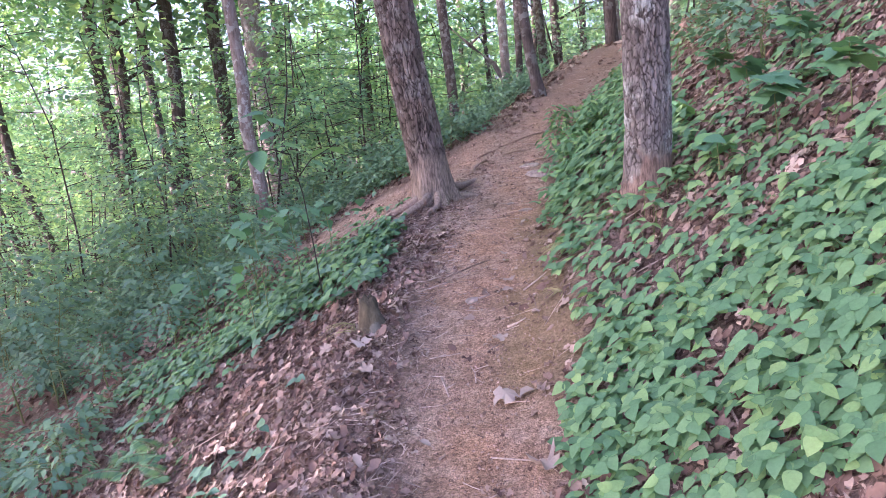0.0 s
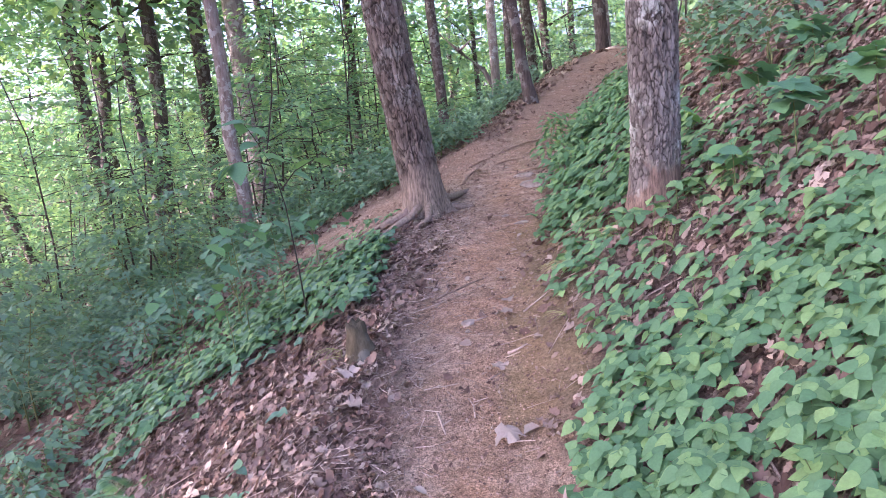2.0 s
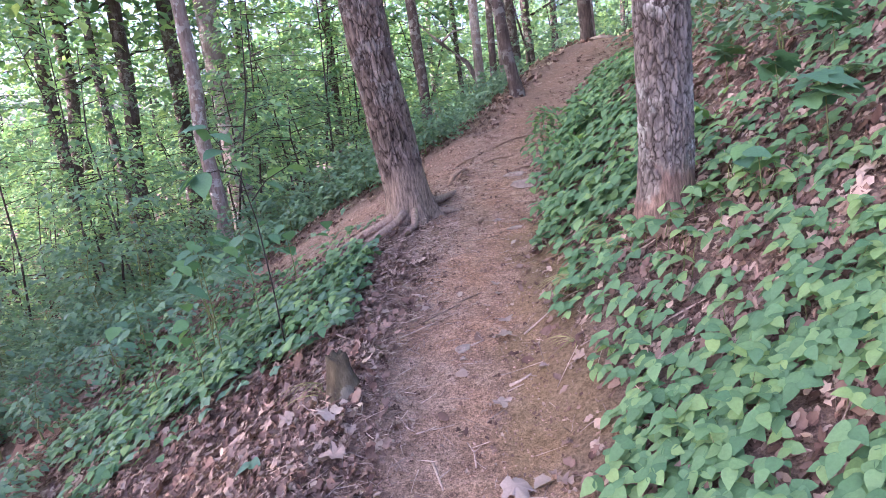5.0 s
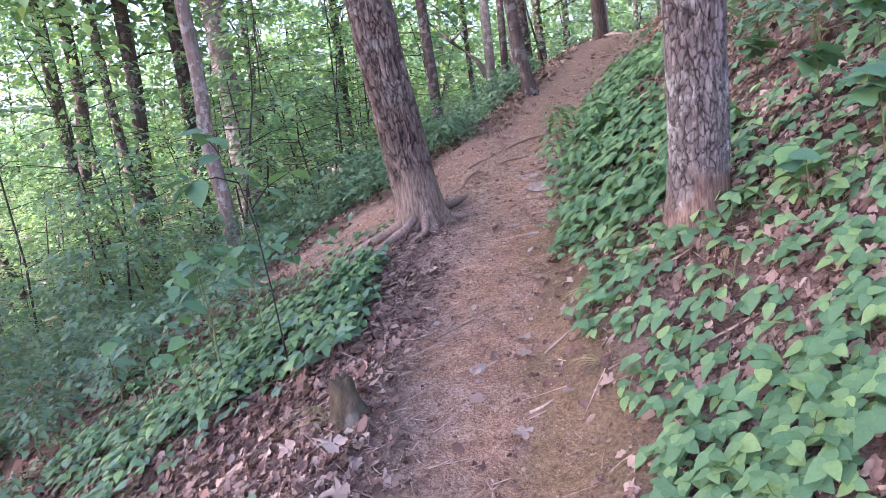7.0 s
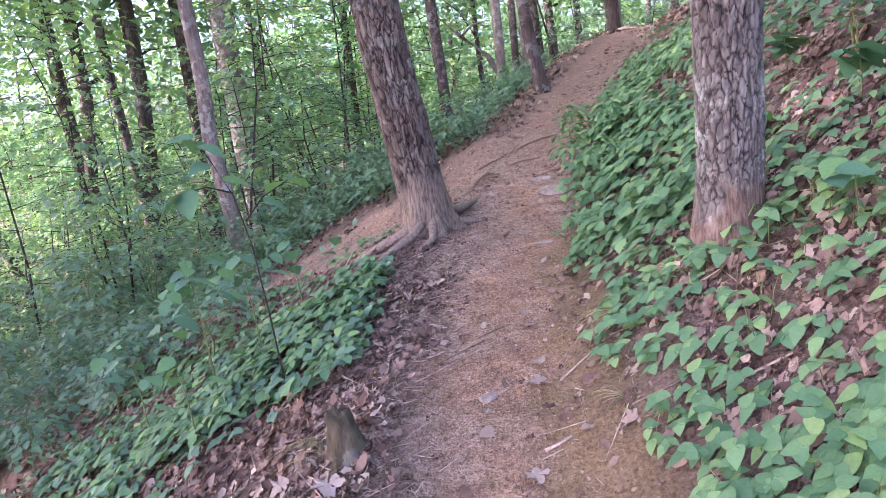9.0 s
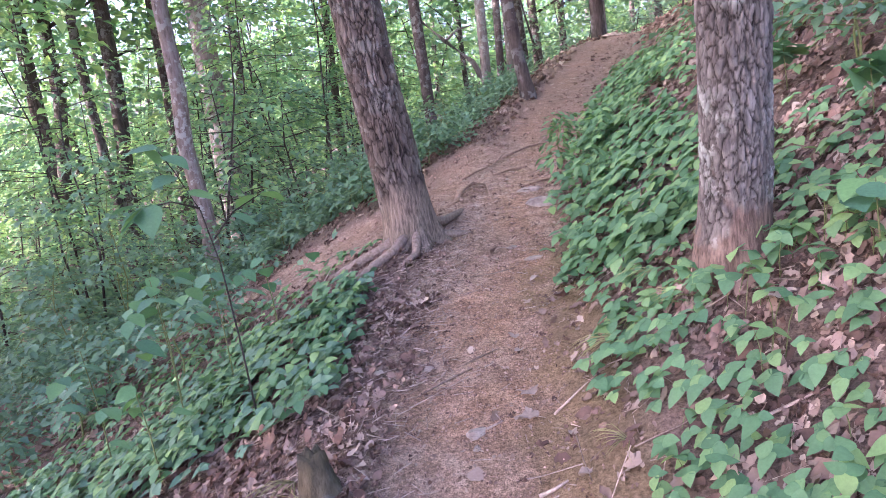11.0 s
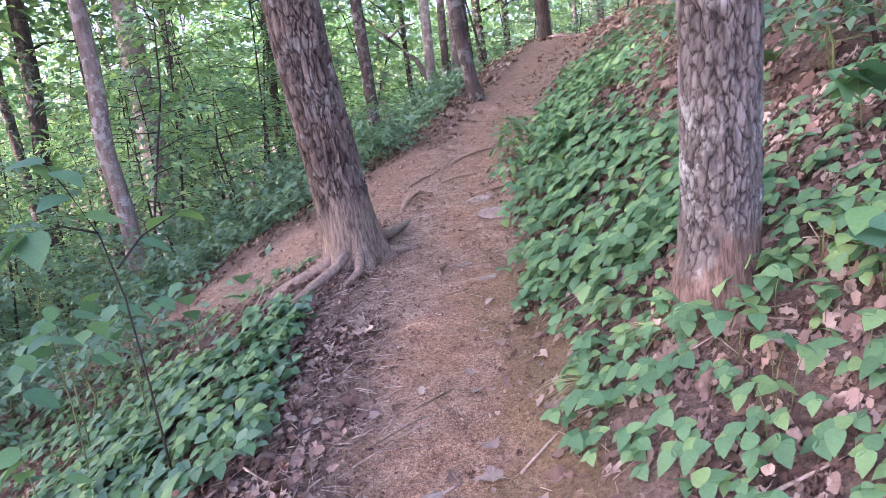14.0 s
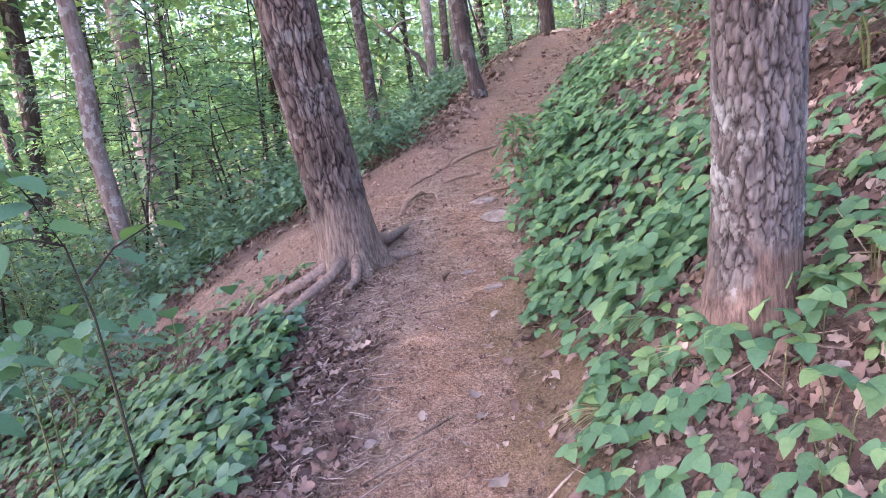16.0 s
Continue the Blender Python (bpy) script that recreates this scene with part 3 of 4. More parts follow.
# broad crowns that reach over the upper bank: unseen trees added to shade it
for x, y in ((7.6, 8.6), (6.9, 5.2), (9.0, 12.2), (10.8, 15.5)):
    tree(x, y, [(0, 0, 0), (3, -0.1, 0), (6, -0.3, 0)], 0.2, 0.12, M_BARK, LABELS[M_BARK], 4.5, 5.2, 10, 90, 45, 0.28, limbs=8)

# ---- understory ----
SHRUB_LABEL = "leafy green understory shrub with flat sprays of leaves"
bush = np.random.RandomState(33)


def thicket(count, xs, ys, tall, reach, branches, per, leaf, label=SHRUB_LABEL, material=M_SHADE, clear=0.9, template=SIMPLE, kind="shrub", group="understory shrubs", stem_r=0.008, joined=False):
    made = 0
    for _ in range(count * 40):
        x, y = bush.uniform(*xs), bush.uniform(*ys)
        u = float(aside(x, y))
        if -clear < u < clear or float(side_trail(np.array(x), np.array(y))) < 1.0:
            continue
        k = bush.uniform(0.7, 1.3)
        understory(x, y, tall * k, reach * k, branches, per, leaf, label, material, template, (bush.normal(0, 0.08), bush.normal(0, 0.08)), kind, group, stem_r, joined=joined)
        made += 1
        if made == count:
            return


YOUNG = "young understory tree with layered sprays of yellow-green leaves"
thicket(22, (-13, -3.5), (9, 15), 4.6, 1.5, 12, 34, 0.12, YOUNG, M_CANOPY, kind="sapling", group="understory saplings", stem_r=0.018)
thicket(60, (-10, 20), (36, 58), 9.0, 4.2, 13, 34, 0.4, YOUNG, M_CANOPY, kind="sapling", group="understory saplings", stem_r=0.04, joined=True)
thicket(40, (-58, -8), (28, 60), 15.0, 5.0, 18, 40, 0.4, YOUNG, M_CANOPY, kind="sapling", group="understory saplings", stem_r=0.06, joined=True)
# low shrubs on the slope below the trail
thicket(26, (-6.0, -2.2), (5.4, 8.5), 0.5, 0.45, 7, 18, 0.085)
thicket(16, (-6.0, -2.6), (2.5, 5.0), 0.3, 0.38, 6, 14, 0.08)
thicket(70, (-10, -1.0), (8.6, 15), 0.75, 0.8, 9, 24, 0.1, clear=0.75)
thicket(26, (-1.6, 0.8), (8.9, 15), 0.55, 0.42, 7, 20, 0.085, clear=0.62)
# taller shrubs lower down
thicket(46, (-12, -4.2), (5.5, 13), 1.7, 0.95, 11, 26, 0.1)
# taller layered saplings further down the slope
# These get the shade-coloured leaves in place of real shadow.
thicket(26, (-17, -2.6), (12, 21), 3.0, 1.7, 14, 38, 0.13, "young understory tree with layered leaf sprays in a bluish shade colour", M_SHADE, kind="sapling", group="understory saplings", stem_r=0.02)
thicket(30, (-17, -2.6), (12, 21), 4.4, 1.7, 14, 38, 0.13, YOUNG, M_CANOPY, kind="sapling", group="understory saplings", stem_r=0.02)
thicket(96, (-28, 3), (19, 36), 7.0, 2.3, 16, 40, 0.18, YOUNG, M_CANOPY, kind="sapling", group="understory saplings", stem_r=0.025, joined=True)
thicket(26, (1, 9), (14, 30), 2.2, 1.3, 10, 26, 0.15, "young understory tree with layered sprays of green leaves", M_SHADE, kind="sapling", group="understory saplings", stem_r=0.018, clear=1.4)
thicket(20, (2.1, 6.5), (5.0, 12), 0.45, 0.5, 6, 12, 0.1, clear=1.9)

# ---- low plants ----
low = np.random.RandomState(44)


def lying(x, y):
    """Slope of the ground, as the unit normal."""
    e = 0.06
    gx_, gy_ = (land(x + e, y) - land(x - e, y)) / (2 * e), (land(x, y + e) - land(x, y - e)) / (2 * e)
    return gx_, gy_


def scatter(n, xs, ys, keep):
    """Random places in a rectangle, kept with the chance that keep(x, y) gives."""
    x, y = low.uniform(*xs, n), low.uniform(*ys, n)
    k = low.rand(n) < keep(x, y)
    return x[k], y[k]


def trifoliate(n_sets, x, y, lift, size):
    """Three leaflets on each stalk top: places, sizes, headings."""
    z = height(x, y) + lift
    h0 = low.uniform(0, 6.28, len(x))
    P, H, S = [], [], []
    for k in range(n_sets):
        P.append(np.stack([x, y, z], -1))
        H.append(h0 + k * 2.0944 + low.normal(0, 0.2, len(x)))
        S.append(size * low.uniform(0.8, 1.15, len(x)))
    return np.concatenate(P), np.concatenate(S), np.concatenate(H)


def right_cover(x, y):
    """How thick the herbs stand above the trail."""
    u = aside(x, y) + 0.12 * value_noise(x, y, 0.4) - eased(y, TRAIL_RIGHT) + 0.48
    edge = smooth_step(u - 0.11 * smooth_step(y, 2.4, 3.0) * (1 - smooth_step(y, 4.6, 5.6)), 0.42, 0.6)
    near = 0.72 * (1 - smooth_step(y - 0.2 * (u - 1.0), 2.3, 3.1))
    mid = 0.15 * smooth_step(y, 2.3, 3.0) * (1 - smooth_step(u, 1.4, 2.3))
    strip = smooth_step(y, 3.2, 3.6) * (1 - smooth_step(u, 0.62, 0.95)) * 0.4
    past = smooth_step(y, 4.3, 4.8) * (1 - smooth_step(u, 1.2, 1.8)) * 0.95
    gaps = smooth_step(value_noise(x + 3, y, 0.5) + 0.5 * value_noise(x, y, 0.2), -0.8, -0.3)
    return edge * np.clip(np.maximum(np.maximum(np.maximum(near, mid), np.maximum(past, strip)), 0.1) * gaps, 0, 1)


def left_cover(x, y):
    u = aside(x, y) + 0.12 * value_noise(x, y, 0.4)
    mound = smooth_step(-u, 0.62, 0.85) * smooth_step(y, 3.7, 4.1) * (1 - smooth_step(-u, 1.9, 2.6)) * (1 - smooth_step(y, 5.2, 5.7))
    low_left = smooth_step(-u, 0.8, 1.25) * (0.25 + 0.3 * smooth_step(-u, 1.6, 2.6)) * smooth_step(value_noise(x, y, 0.45), -0.35, 0.35)
    far = smooth_step(-u, 0.55, 0.8) * smooth_step(y, 8.0, 9.0) * 0.8 + smooth_step(-u, 2.0, 2.8) * 0.5 * smooth_step(y, 5, 6)
    off = smooth_step(side_trail(x, y), 0.6, 0.85)
    return np.clip(np.maximum(mound, np.maximum(low_left, far)) * off, 0, 1)


def herbs(name, n, xs, ys, keep, lift, size, template, material, label, sets=3, flat=0.26):
    x, y = scatter(n, xs, ys, keep)
    P, S, H = trifoliate(sets, x, y, low.uniform(*lift, len(x)), size)
    m = len(P)
    ob = new(name, leaf_mesh(name, template, P, S, H, low.normal(-0.08, flat, m), low.normal(0, flat, m), material, slope=lying(P[:, 0], P[:, 1])))
    return tagged(ob, label, "groundcover", kind="stuff")


herbs("groundcover", 9500, (0.4, 3.6), (0.6, 5), right_cover, (0.03, 0.1), 0.046, OVATE, M_HERB, "dense three-leaved green groundcover on the bank above the trail", flat=0.17)
herbs("groundcover", 4500, (0.4, 3.6), (0.6, 5), right_cover, (0.06, 0.15), 0.062, OVATE, M_HERB, "dense three-leaved green groundcover on the bank above the trail", flat=0.17)
herbs("groundcover", 8000, (0.4, 4.5), (4.3, 11), right_cover, (0.05, 0.24), 0.072, OVATE, M_HERB, "tall green herbs along the upper edge of the trail")
herbs("groundcover", 2600, (-3.5, -0.4), (3.4, 6.5), left_cover, (0.04, 0.16), 0.062, OVATE, M_HERB, "mound of green herbs on the lower edge of the trail")
herbs("groundcover", 5200, (-6, -0.5), (1.0, 5.5), left_cover, (0.03, 0.14), 0.068, OVATE, M_SHADE, "sparse herbs in a bluish shade colour among fallen leaves")
herbs("groundcover", 9000, (-7, 1.0), (6, 15), left_cover, (0.08, 0.4), 0.085, SIMPLE, M_SHADE, "thick shaded herbs on the slope below the trail")
herbs("groundcover", 9000, (-30, 12), (15, 40), lambda x, y: 0.8 * smooth_step(np.abs(aside(x, y)), 0.7, 1.2), (0.1, 0.6), 0.16, SIMPLE, M_SHADE, "distant green undergrowth on the forest floor")

herbs("groundcover", 2600, (-7, 7), (-6, 4), lambda x, y: 0.6 * smooth_step(np.abs(aside(x, y)), 0.6, 0.9) * np.maximum(smooth_step(-y, -0.8, 0.3), smooth_step(np.abs(x), 3.2, 4.2)), (0.03, 0.2), 0.09, SIMPLE, M_HERB, "scattered green herbs on the forest floor")

# single three-leaved vines on the near bank, each with its stalk and leaflets


def vine_plant(size, tall):
    root = tagged(new("vine_plant"), "low green vine with three pointed leaflets on the bank", "plant", "three-leaved vines on the bank")
    part("stalk", tubes_mesh("stalk", [([(0, 0, -0.02), (0.01, 0.005, tall * 0.6), (0, 0, tall)], [0.0022, 0.0018, 0.0012])], M_STEM, 4), root)
    for k in range(3):
        me = leaf_mesh("leaf", OVATE, np.array([(0, 0, tall)]), size * low.uniform(0.85, 1.15), np.array([k * 2.0944 + low.normal(0, 0.15)]), np.array([low.normal(-0.1, 0.15)]), np.array([low.normal(0, 0.15)]), M_VINE)
        part("leaf", me, root)
    return root


vines = [vine_plant(s, t) for s, t in ((0.056, 0.1), (0.05, 0.07), (0.066, 0.13), (0.06, 0.15), (0.042, 0.06))]
x, y = scatter(520, (0.55, 2.2), (1.3, 4.4), lambda a, b: np.clip(right_cover(a, b) + 0.15, 0, 1) * (aside(a, b) > 0.56))
for i in range(min(len(x), 300)):
    m = pose(x[i], y[i], float(height(x[i], y[i])), low.normal(0, 10), -20 + low.normal(0, 10), low.uniform(0, 360))
    if i < len(vines):
        vines[i].matrix_basis = m
    else:
        copy_thing(vines[i % len(vines)], m)

# ---- leaf litter, twigs and crumbs ----


def oak_template():
    """A long leaf with wavy lobes."""
    ring = [(0.0, 0.0), (0.1, 0.15), (0.24, 0.27), (0.13, 0.37), (0.3, 0.52), (0.16, 0.6), (0.24, 0.78), (0.1, 0.84), (0.0, 1.0)]
    pts = ring + [(-x, y) for x, y in ring[-2:0:-1]]
    v = [(0, 0.25, 0.0), (0, 0.6, 0.0)] + [(x, y, 0.25 * abs(x)) for x, y in pts]
    f = [((0 if pts[i][1] + pts[(i + 1) % len(pts)][1] < 0.9 else 1), 2 + i, 2 + (i + 1) % len(pts)) for i in range(len(pts))]
    return np.array(v, float), f


def litter(n, xs, ys, keep, size, label, lift=0.008, template=CURLED, crumple=0.08):
    x, y = scatter(n, xs, ys, keep)
    P = np.stack([x, y, height(x, y) + low.uniform(0.0, lift, len(x))], -1)
    m = len(P)
    ob = new("leaf_litter", leaf_mesh("leaf_litter", template, P, size * low.uniform(0.45, 1.35, m), low.uniform(0, 6.28, m), low.normal(0.05, 0.3, m), low.normal(0, 0.4, m), M_LITTER, crumple, lying(P[:, 0], P[:, 1])))
    tagged(ob, label, "leaf litter", kind="stuff")


OAK = oak_template()


def off_trail(x, y):
    """How thick fallen leaves lie: thin on the trail and on the mossy edge above it."""
    mossy = smooth_step(aside(x, y), 0.2, 0.4) * (1 - smooth_step(aside(x, y), 0.75, 1.0)) * smooth_step(y, 2.0, 2.6) * (1 - smooth_step(y, 5.2, 6.2))
    return np.clip((1 - bare(x, y) * 1.1) * (1 - 0.8 * mossy), 0.012, 1)



litter(9000, (-7, 7), (-6, 7), lambda x, y: off_trail(x, y) * ((y < 0.9) | (np.abs(x) > 3.1)), 0.13, "brown fallen leaves covering the forest floor", 0.03, SIMPLE, 0.1)
litter(19500, (-5.0, 3.2), (0.8, 5.2), off_trail, 0.055, "curled brown fallen leaves covering the slope", 0.03, WORN, 0.07)
litter(9500, (-5.0, 3.2), (0.8, 5.2), off_trail, 0.075, "wavy-edged brown fallen leaves on the slope", 0.03, OAK, 0.1)
litter(3600, (-5.0, 3.2), (0.8, 5.2), off_trail, 0.07, "lobed brown fallen leaves on the slope", 0.03, LOBED, 0.08)
litter(13000, (-4, 5.5), (5, 12), lambda x, y: np.clip(1 - bare(x, y) * 1.1, 0.01, 1), 0.08, "wavy-edged brown fallen leaves on the slope", 0.03, OAK, 0.1)
litter(7000, (0.3, 7), (4.5, 18), off_trail, 0.1, "brown fallen leaves on the upper bank", 0.03, WORN, 0.1)
litter(9000, (-1.0, 1.2), (1.2, 9), lambda x, y: 0.3 + 0.6 * (aside(x, y) < -0.15), 0.022, "small leaf scraps scattered on the trail", 0.012, SIMPLE, 0.1)
litter(1100, (-0.6, 0.8), (1.3, 8), lambda x, y: 0.7 + 0 * x, 0.038, "small leaf scraps scattered on the trail", 0.014, OAK, 0.1)
litter(4200, (-0.2, 3.6), (7, 16), lambda x, y: 0.12 + 0.85 * smooth_step(aside(x, y), 0.0, 0.5), 0.06, "small leaf scraps scattered on the trail", 0.014, OAK, 0.1)
litter(2500, (-3.5, 0.3), (5.6, 9), lambda x, y: 0.35 + 0 * x, 0.035, "small leaf scraps scattered on the side path", 0.014, OAK, 0.1)

litter(3000, (-0.9, 0.1), (1.5, 6.2), lambda x, y: smooth_step(-aside(x, y), 0.12, 0.4), 0.032, "broken leaf scraps along the lower trail edge", 0.016, OAK, 0.12)

STRAW = (np.array([(x, y, z + 0.1 * y * (1 - y) + k * 0.0) for k, y in enumerate((0.0, 0.5, 1.0)) for x, z in ((-0.022, 0), (0.022, 0), (0, 0.03))], float), [(0, 1, 4, 3), (1, 2, 5, 4), (2, 0, 3, 5), (3, 4, 7, 6), (4, 5, 8, 7), (5, 3, 6, 8)])


THIN = (STRAW[0] * [0.3, 1, 0.3], STRAW[1])


def straw(n, xs, ys, keep, length, label):
    x, y = scatter(n, xs, ys, keep)
    m = len(x)
    P = np.stack([x, y, height(x, y) + 0.013], -1)
    tagged(new("twig_litter", leaf_mesh("twig_litter", STRAW if length < 0.1 else THIN, P, length * low.uniform(0.35, 1.5, m), low.uniform(0, 6.28, m), low.normal(0.02, 0.1, m), low.uniform(0, 6, m), M_TWIG, 0.012, lying(P[:, 0], P[:, 1]))), label, "twigs", kind="stuff")


straw(7500, (-1.1, 0.9), (1.3, 7), lambda x, y: 0.05 + 0.95 * smooth_step(-aside(x, y), 0.1, 0.35) * (1 - smooth_step(-aside(x, y), 0.75, 0.95)), 0.075, "thin straw and broken twigs along the trail edge")
straw(420, (-2.2, 2.5), (1.4, 7), lambda x, y: 0.2 + 0.8 * (1 - bare(x, y)), 0.25, "fallen twigs among the leaves")
straw(700, (-0.3, 2.5), (7, 14), lambda x, y: 0.4 + 0 * x, 0.15, "broken twigs on the upper trail")

CLOD = (np.array([(0.5, 0, 0.1), (0, 0.45, 0.0), (-0.5, 0.05, 0.1), (0, -0.4, 0.05), (0.08, 0.05, 0.42), (-0.05, 0, -0.3)], float), [(0, 1, 4), (1, 2, 4), (2, 3, 4), (3, 0, 4), (1, 0, 5), (2, 1, 5), (3, 2, 5), (0, 3, 5)])


def crumbs(n, xs, ys, keep, size, material, label):
    x, y = scatter(n, xs, ys, keep)
    m = len(x)
    tagged(new("soil_crumbs", leaf_mesh("soil_crumbs", CLOD, np.stack([x, y, height(x, y) + 0.002], -1), size * low.uniform(0.5, 1.6, m), low.uniform(0, 6.28, m), low.normal(0, 0.3, m), low.normal(0, 0.3, m), material, 0.08)), label, "soil crumbs", kind="stuff")


M_CLOD = plain_material("soil_clod", (0.2, 0.12, 0.09), (0.42, 0.29, 0.23), 50.0, islands=True)
crumbs(9000, (-0.9, 1.0), (1.4, 6), lambda x, y: 0.8 * bare(x, y), 0.011, M_CLOD, "small reddish clods and grit on the bare trail")
crumbs(2600, (-2.5, 1.6), (5.5, 11), lambda x, y: 0.8 * bare(x, y), 0.026, M_CLOD, "small reddish clods and grit on the bare trail")

# ---- single things along the trail ----


def ground_at(x, y):
    return float(height(x, y))


def lump(name, size, seed, rough=0.25, cuts=3):
    """A rough stone-like solid of the given x, y, z size, resting on its base."""
    bm = bmesh.new()
    bmesh.ops.create_icosphere(bm, subdivisions=cuts, radius=0.5)
    for v in bm.verts:
        k = 1 + rough * noise.noise(v.co * 2.2 + Vector((seed, 0, 0))) + 0.4 * rough * noise.noise(v.co * 6 + Vector((0, seed, 0)))
        v.co = Vector((v.co.x * size[0], v.co.y * size[1], max(v.co.z, -0.3) * size[2])) * k
    me = bpy.data.meshes.new(name)
    bm.to_mesh(me)
    bm.free()
    return me


for x, y, size, turn, label in [
        (0.125, 3.63, (0.085, 0.055, 0.05), 30, "small grey-brown stone on the bare trail"),
        (0.13, 3.55, (0.04, 0.03, 0.02), 80, "dark pebble on the bare trail"),
        (0.73, 6.83, (0.34, 0.16, 0.1), 25, "flat pale stone at the upper edge of the trail"),
        (0.57, 7.25, (0.24, 0.09, 0.05), 8, "flat pale stone half buried in the trail"),
        (0.36, 5.9, (0.1, 0.06, 0.03), 50, "flat grey stone on the reddish trail"),
        (0.5, 5.6, (0.12, 0.06, 0.03), 15, "flat grey stone on the reddish trail"),
        (0.9, 8.0, (0.18, 0.1, 0.05), -20, "flat pale stone at the upper edge of the trail"),
        (3.1, 16.8, (0.5, 0.3, 0.16), 5, "pale stone slab at the top of the trail")]:
    me = lump("stone", size, x * 9, 0.7, 2)
    me.materials.append(M_STONE)
    ob = tagged(new("stone", me), label, "stone", "stones on the trail")
    ob.matrix_basis = pose(x, y, ground_at(x, y) + 0.12 * size[2], 0, 0, turn)

# broken mossy stump at the trail's lower edge
root = tagged(new("stump"), "small broken mossy stump among fallen leaves", "stump")
root.location = (-0.445, 3.25, ground_at(-0.445, 3.25))
v, f = [], []
for i, h in enumerate(np.linspace(-0.05, 0.2, 16)):
    for k in range(32):
        a = 2 * math.pi * k / 32
        c = Vector((math.cos(a), math.sin(a), 0))
        jag = 0.03 * noise.noise(c * 1.2 + Vector((0, 0, 4))) + 0.012 * noise.noise(c * 5 + Vector((0, 0, 1)))
        share = max(h, 0) / 0.2
        r = (0.074 + 0.03 * math.exp(-max(h, 0) / 0.035)) * (1 - 0.42 * share ** 2.2) + 0.012 * noise.noise(c * 2 + Vector((0, 0, h * 12))) + 0.006 * noise.noise(c * 6 + Vector((0, 0, h * 40)))
        v.append((r * math.cos(a) - 0.14 * h, r * math.sin(a) + 0.1 * h, h + jag * share))
f = sheet_faces(16, 32, True).tolist()
top = len(v)
v.append((-0.03, 0.02, 0.185))
f += [[15 * 32 + k, 15 * 32 + (k + 1) % 32, top] for k in range(32)]
M_MOSSY = bark_material("mossy_wood", (0.06, 0.05, 0.036), (0.13, 0.115, 0.075), (0.22, 0.2, 0.14), 0.3)
part("body", mesh_from("body", v, f), root, material=M_MOSSY)
part("splinter", tubes_mesh("splinter", [([(-0.03, 0.02, 0.15), (-0.035, 0.022, 0.195), (-0.04, 0.025, 0.225)], [0.032, 0.022, 0.006])], M_MOSSY), root)


def flat_leaf(x, y, size, turn, template, label, material=M_PALE, tip=0.0):
    me = leaf_mesh("blade", template, np.zeros((1, 3)), size, np.array([0.0]), np.array([tip]), np.array([0.0]), material, 0.06)
    root = tagged(new("dead_leaf"), label, "dead leaf", "fallen leaves on the trail")
    root.matrix_basis = pose(x, y, ground_at(x, y) + 0.012 + 0.2 * size * (template is LOBED), 0, 0, turn)
    part("blade", me, root)
    part("petiole", tubes_mesh("petiole", [([(0, 0, 0), (0.004, -0.12 * size, -0.004), (0, -0.3 * size, -0.006)], [0.0015, 0.0013, 0.001])], M_TWIG, 4), root)


for x, y, s, turn, tmpl in [(0.34, 2.6, 0.14, 200, LOBED), (0.42, 2.56, 0.11, 290, CURLED), (0.39, 3.66, 0.11, 75, LOBED), (0.08, 3.38, 0.12, 250, SIMPLE), (-0.1, 4.23, 0.08, 100, OVATE),
                            (0.33, 4.43, 0.09, 20, CURLED), (0.35, 4.33, 0.08, 160, CURLED), (0.56, 1.95, 0.13, 40, LOBED), (0.02, 4.28, 0.05, 60, SIMPLE), (0.3, 3.1, 0.09, 210, LOBED), (-0.28, 3.35, 0.1, 120, CURLED),
                            (0.37, 3.83, 0.1, 15, LOBED), (-0.35, 2.75, 0.14, 80, LOBED), (-0.5, 3.1, 0.13, 200, LOBED), (1.36, 3.5, 0.12, 50, LOBED), (1.55, 3.3, 0.11, 140, LOBED), (0.2, 5.1, 0.06, 10, SIMPLE), (0.45, 5.2, 0.08, 310, CURLED),
                            (-0.3, 5.0, 0.07, 30, CURLED), (1.0, 2.3, 0.11, 80, LOBED), (0.03, 2.2, 0.07, 60, CURLED), (0.15, 6.6, 0.08, 20, SIMPLE), (0.4, 7.6, 0.09, 75, SIMPLE)]:
    flat_leaf(x, y, s, turn, tmpl, "pale dry fallen leaf lying on bare soil" if tmpl is not CURLED else "curled dry brown leaf lying on bare soil")


def stick(points, r, label, name="fallen_twig", lift=0.0):
    pts = [(x, y, ground_at(x, y) + r * 0.7 + lift) for x, y in points]
    root = tagged(new(name), label, "twig", "fallen twigs")
    root.location = pts[0]
    loc = [Vector(p) - Vector(pts[0]) for p in pts]
    part("shaft", tubes_mesh("shaft", [(loc, list(np.linspace(r, r * 0.5, len(loc))))], M_TWIG, 7), root)
    if len(loc) > 2:
        m = loc[len(loc) // 2]
        part("side_twig", tubes_mesh("side_twig", [([m, m + Vector((0.04, 0.05, 0.004)), m + Vector((0.06, 0.1, 0.002))], [r * 0.5, r * 0.35, r * 0.2])], M_TWIG, 5), root)


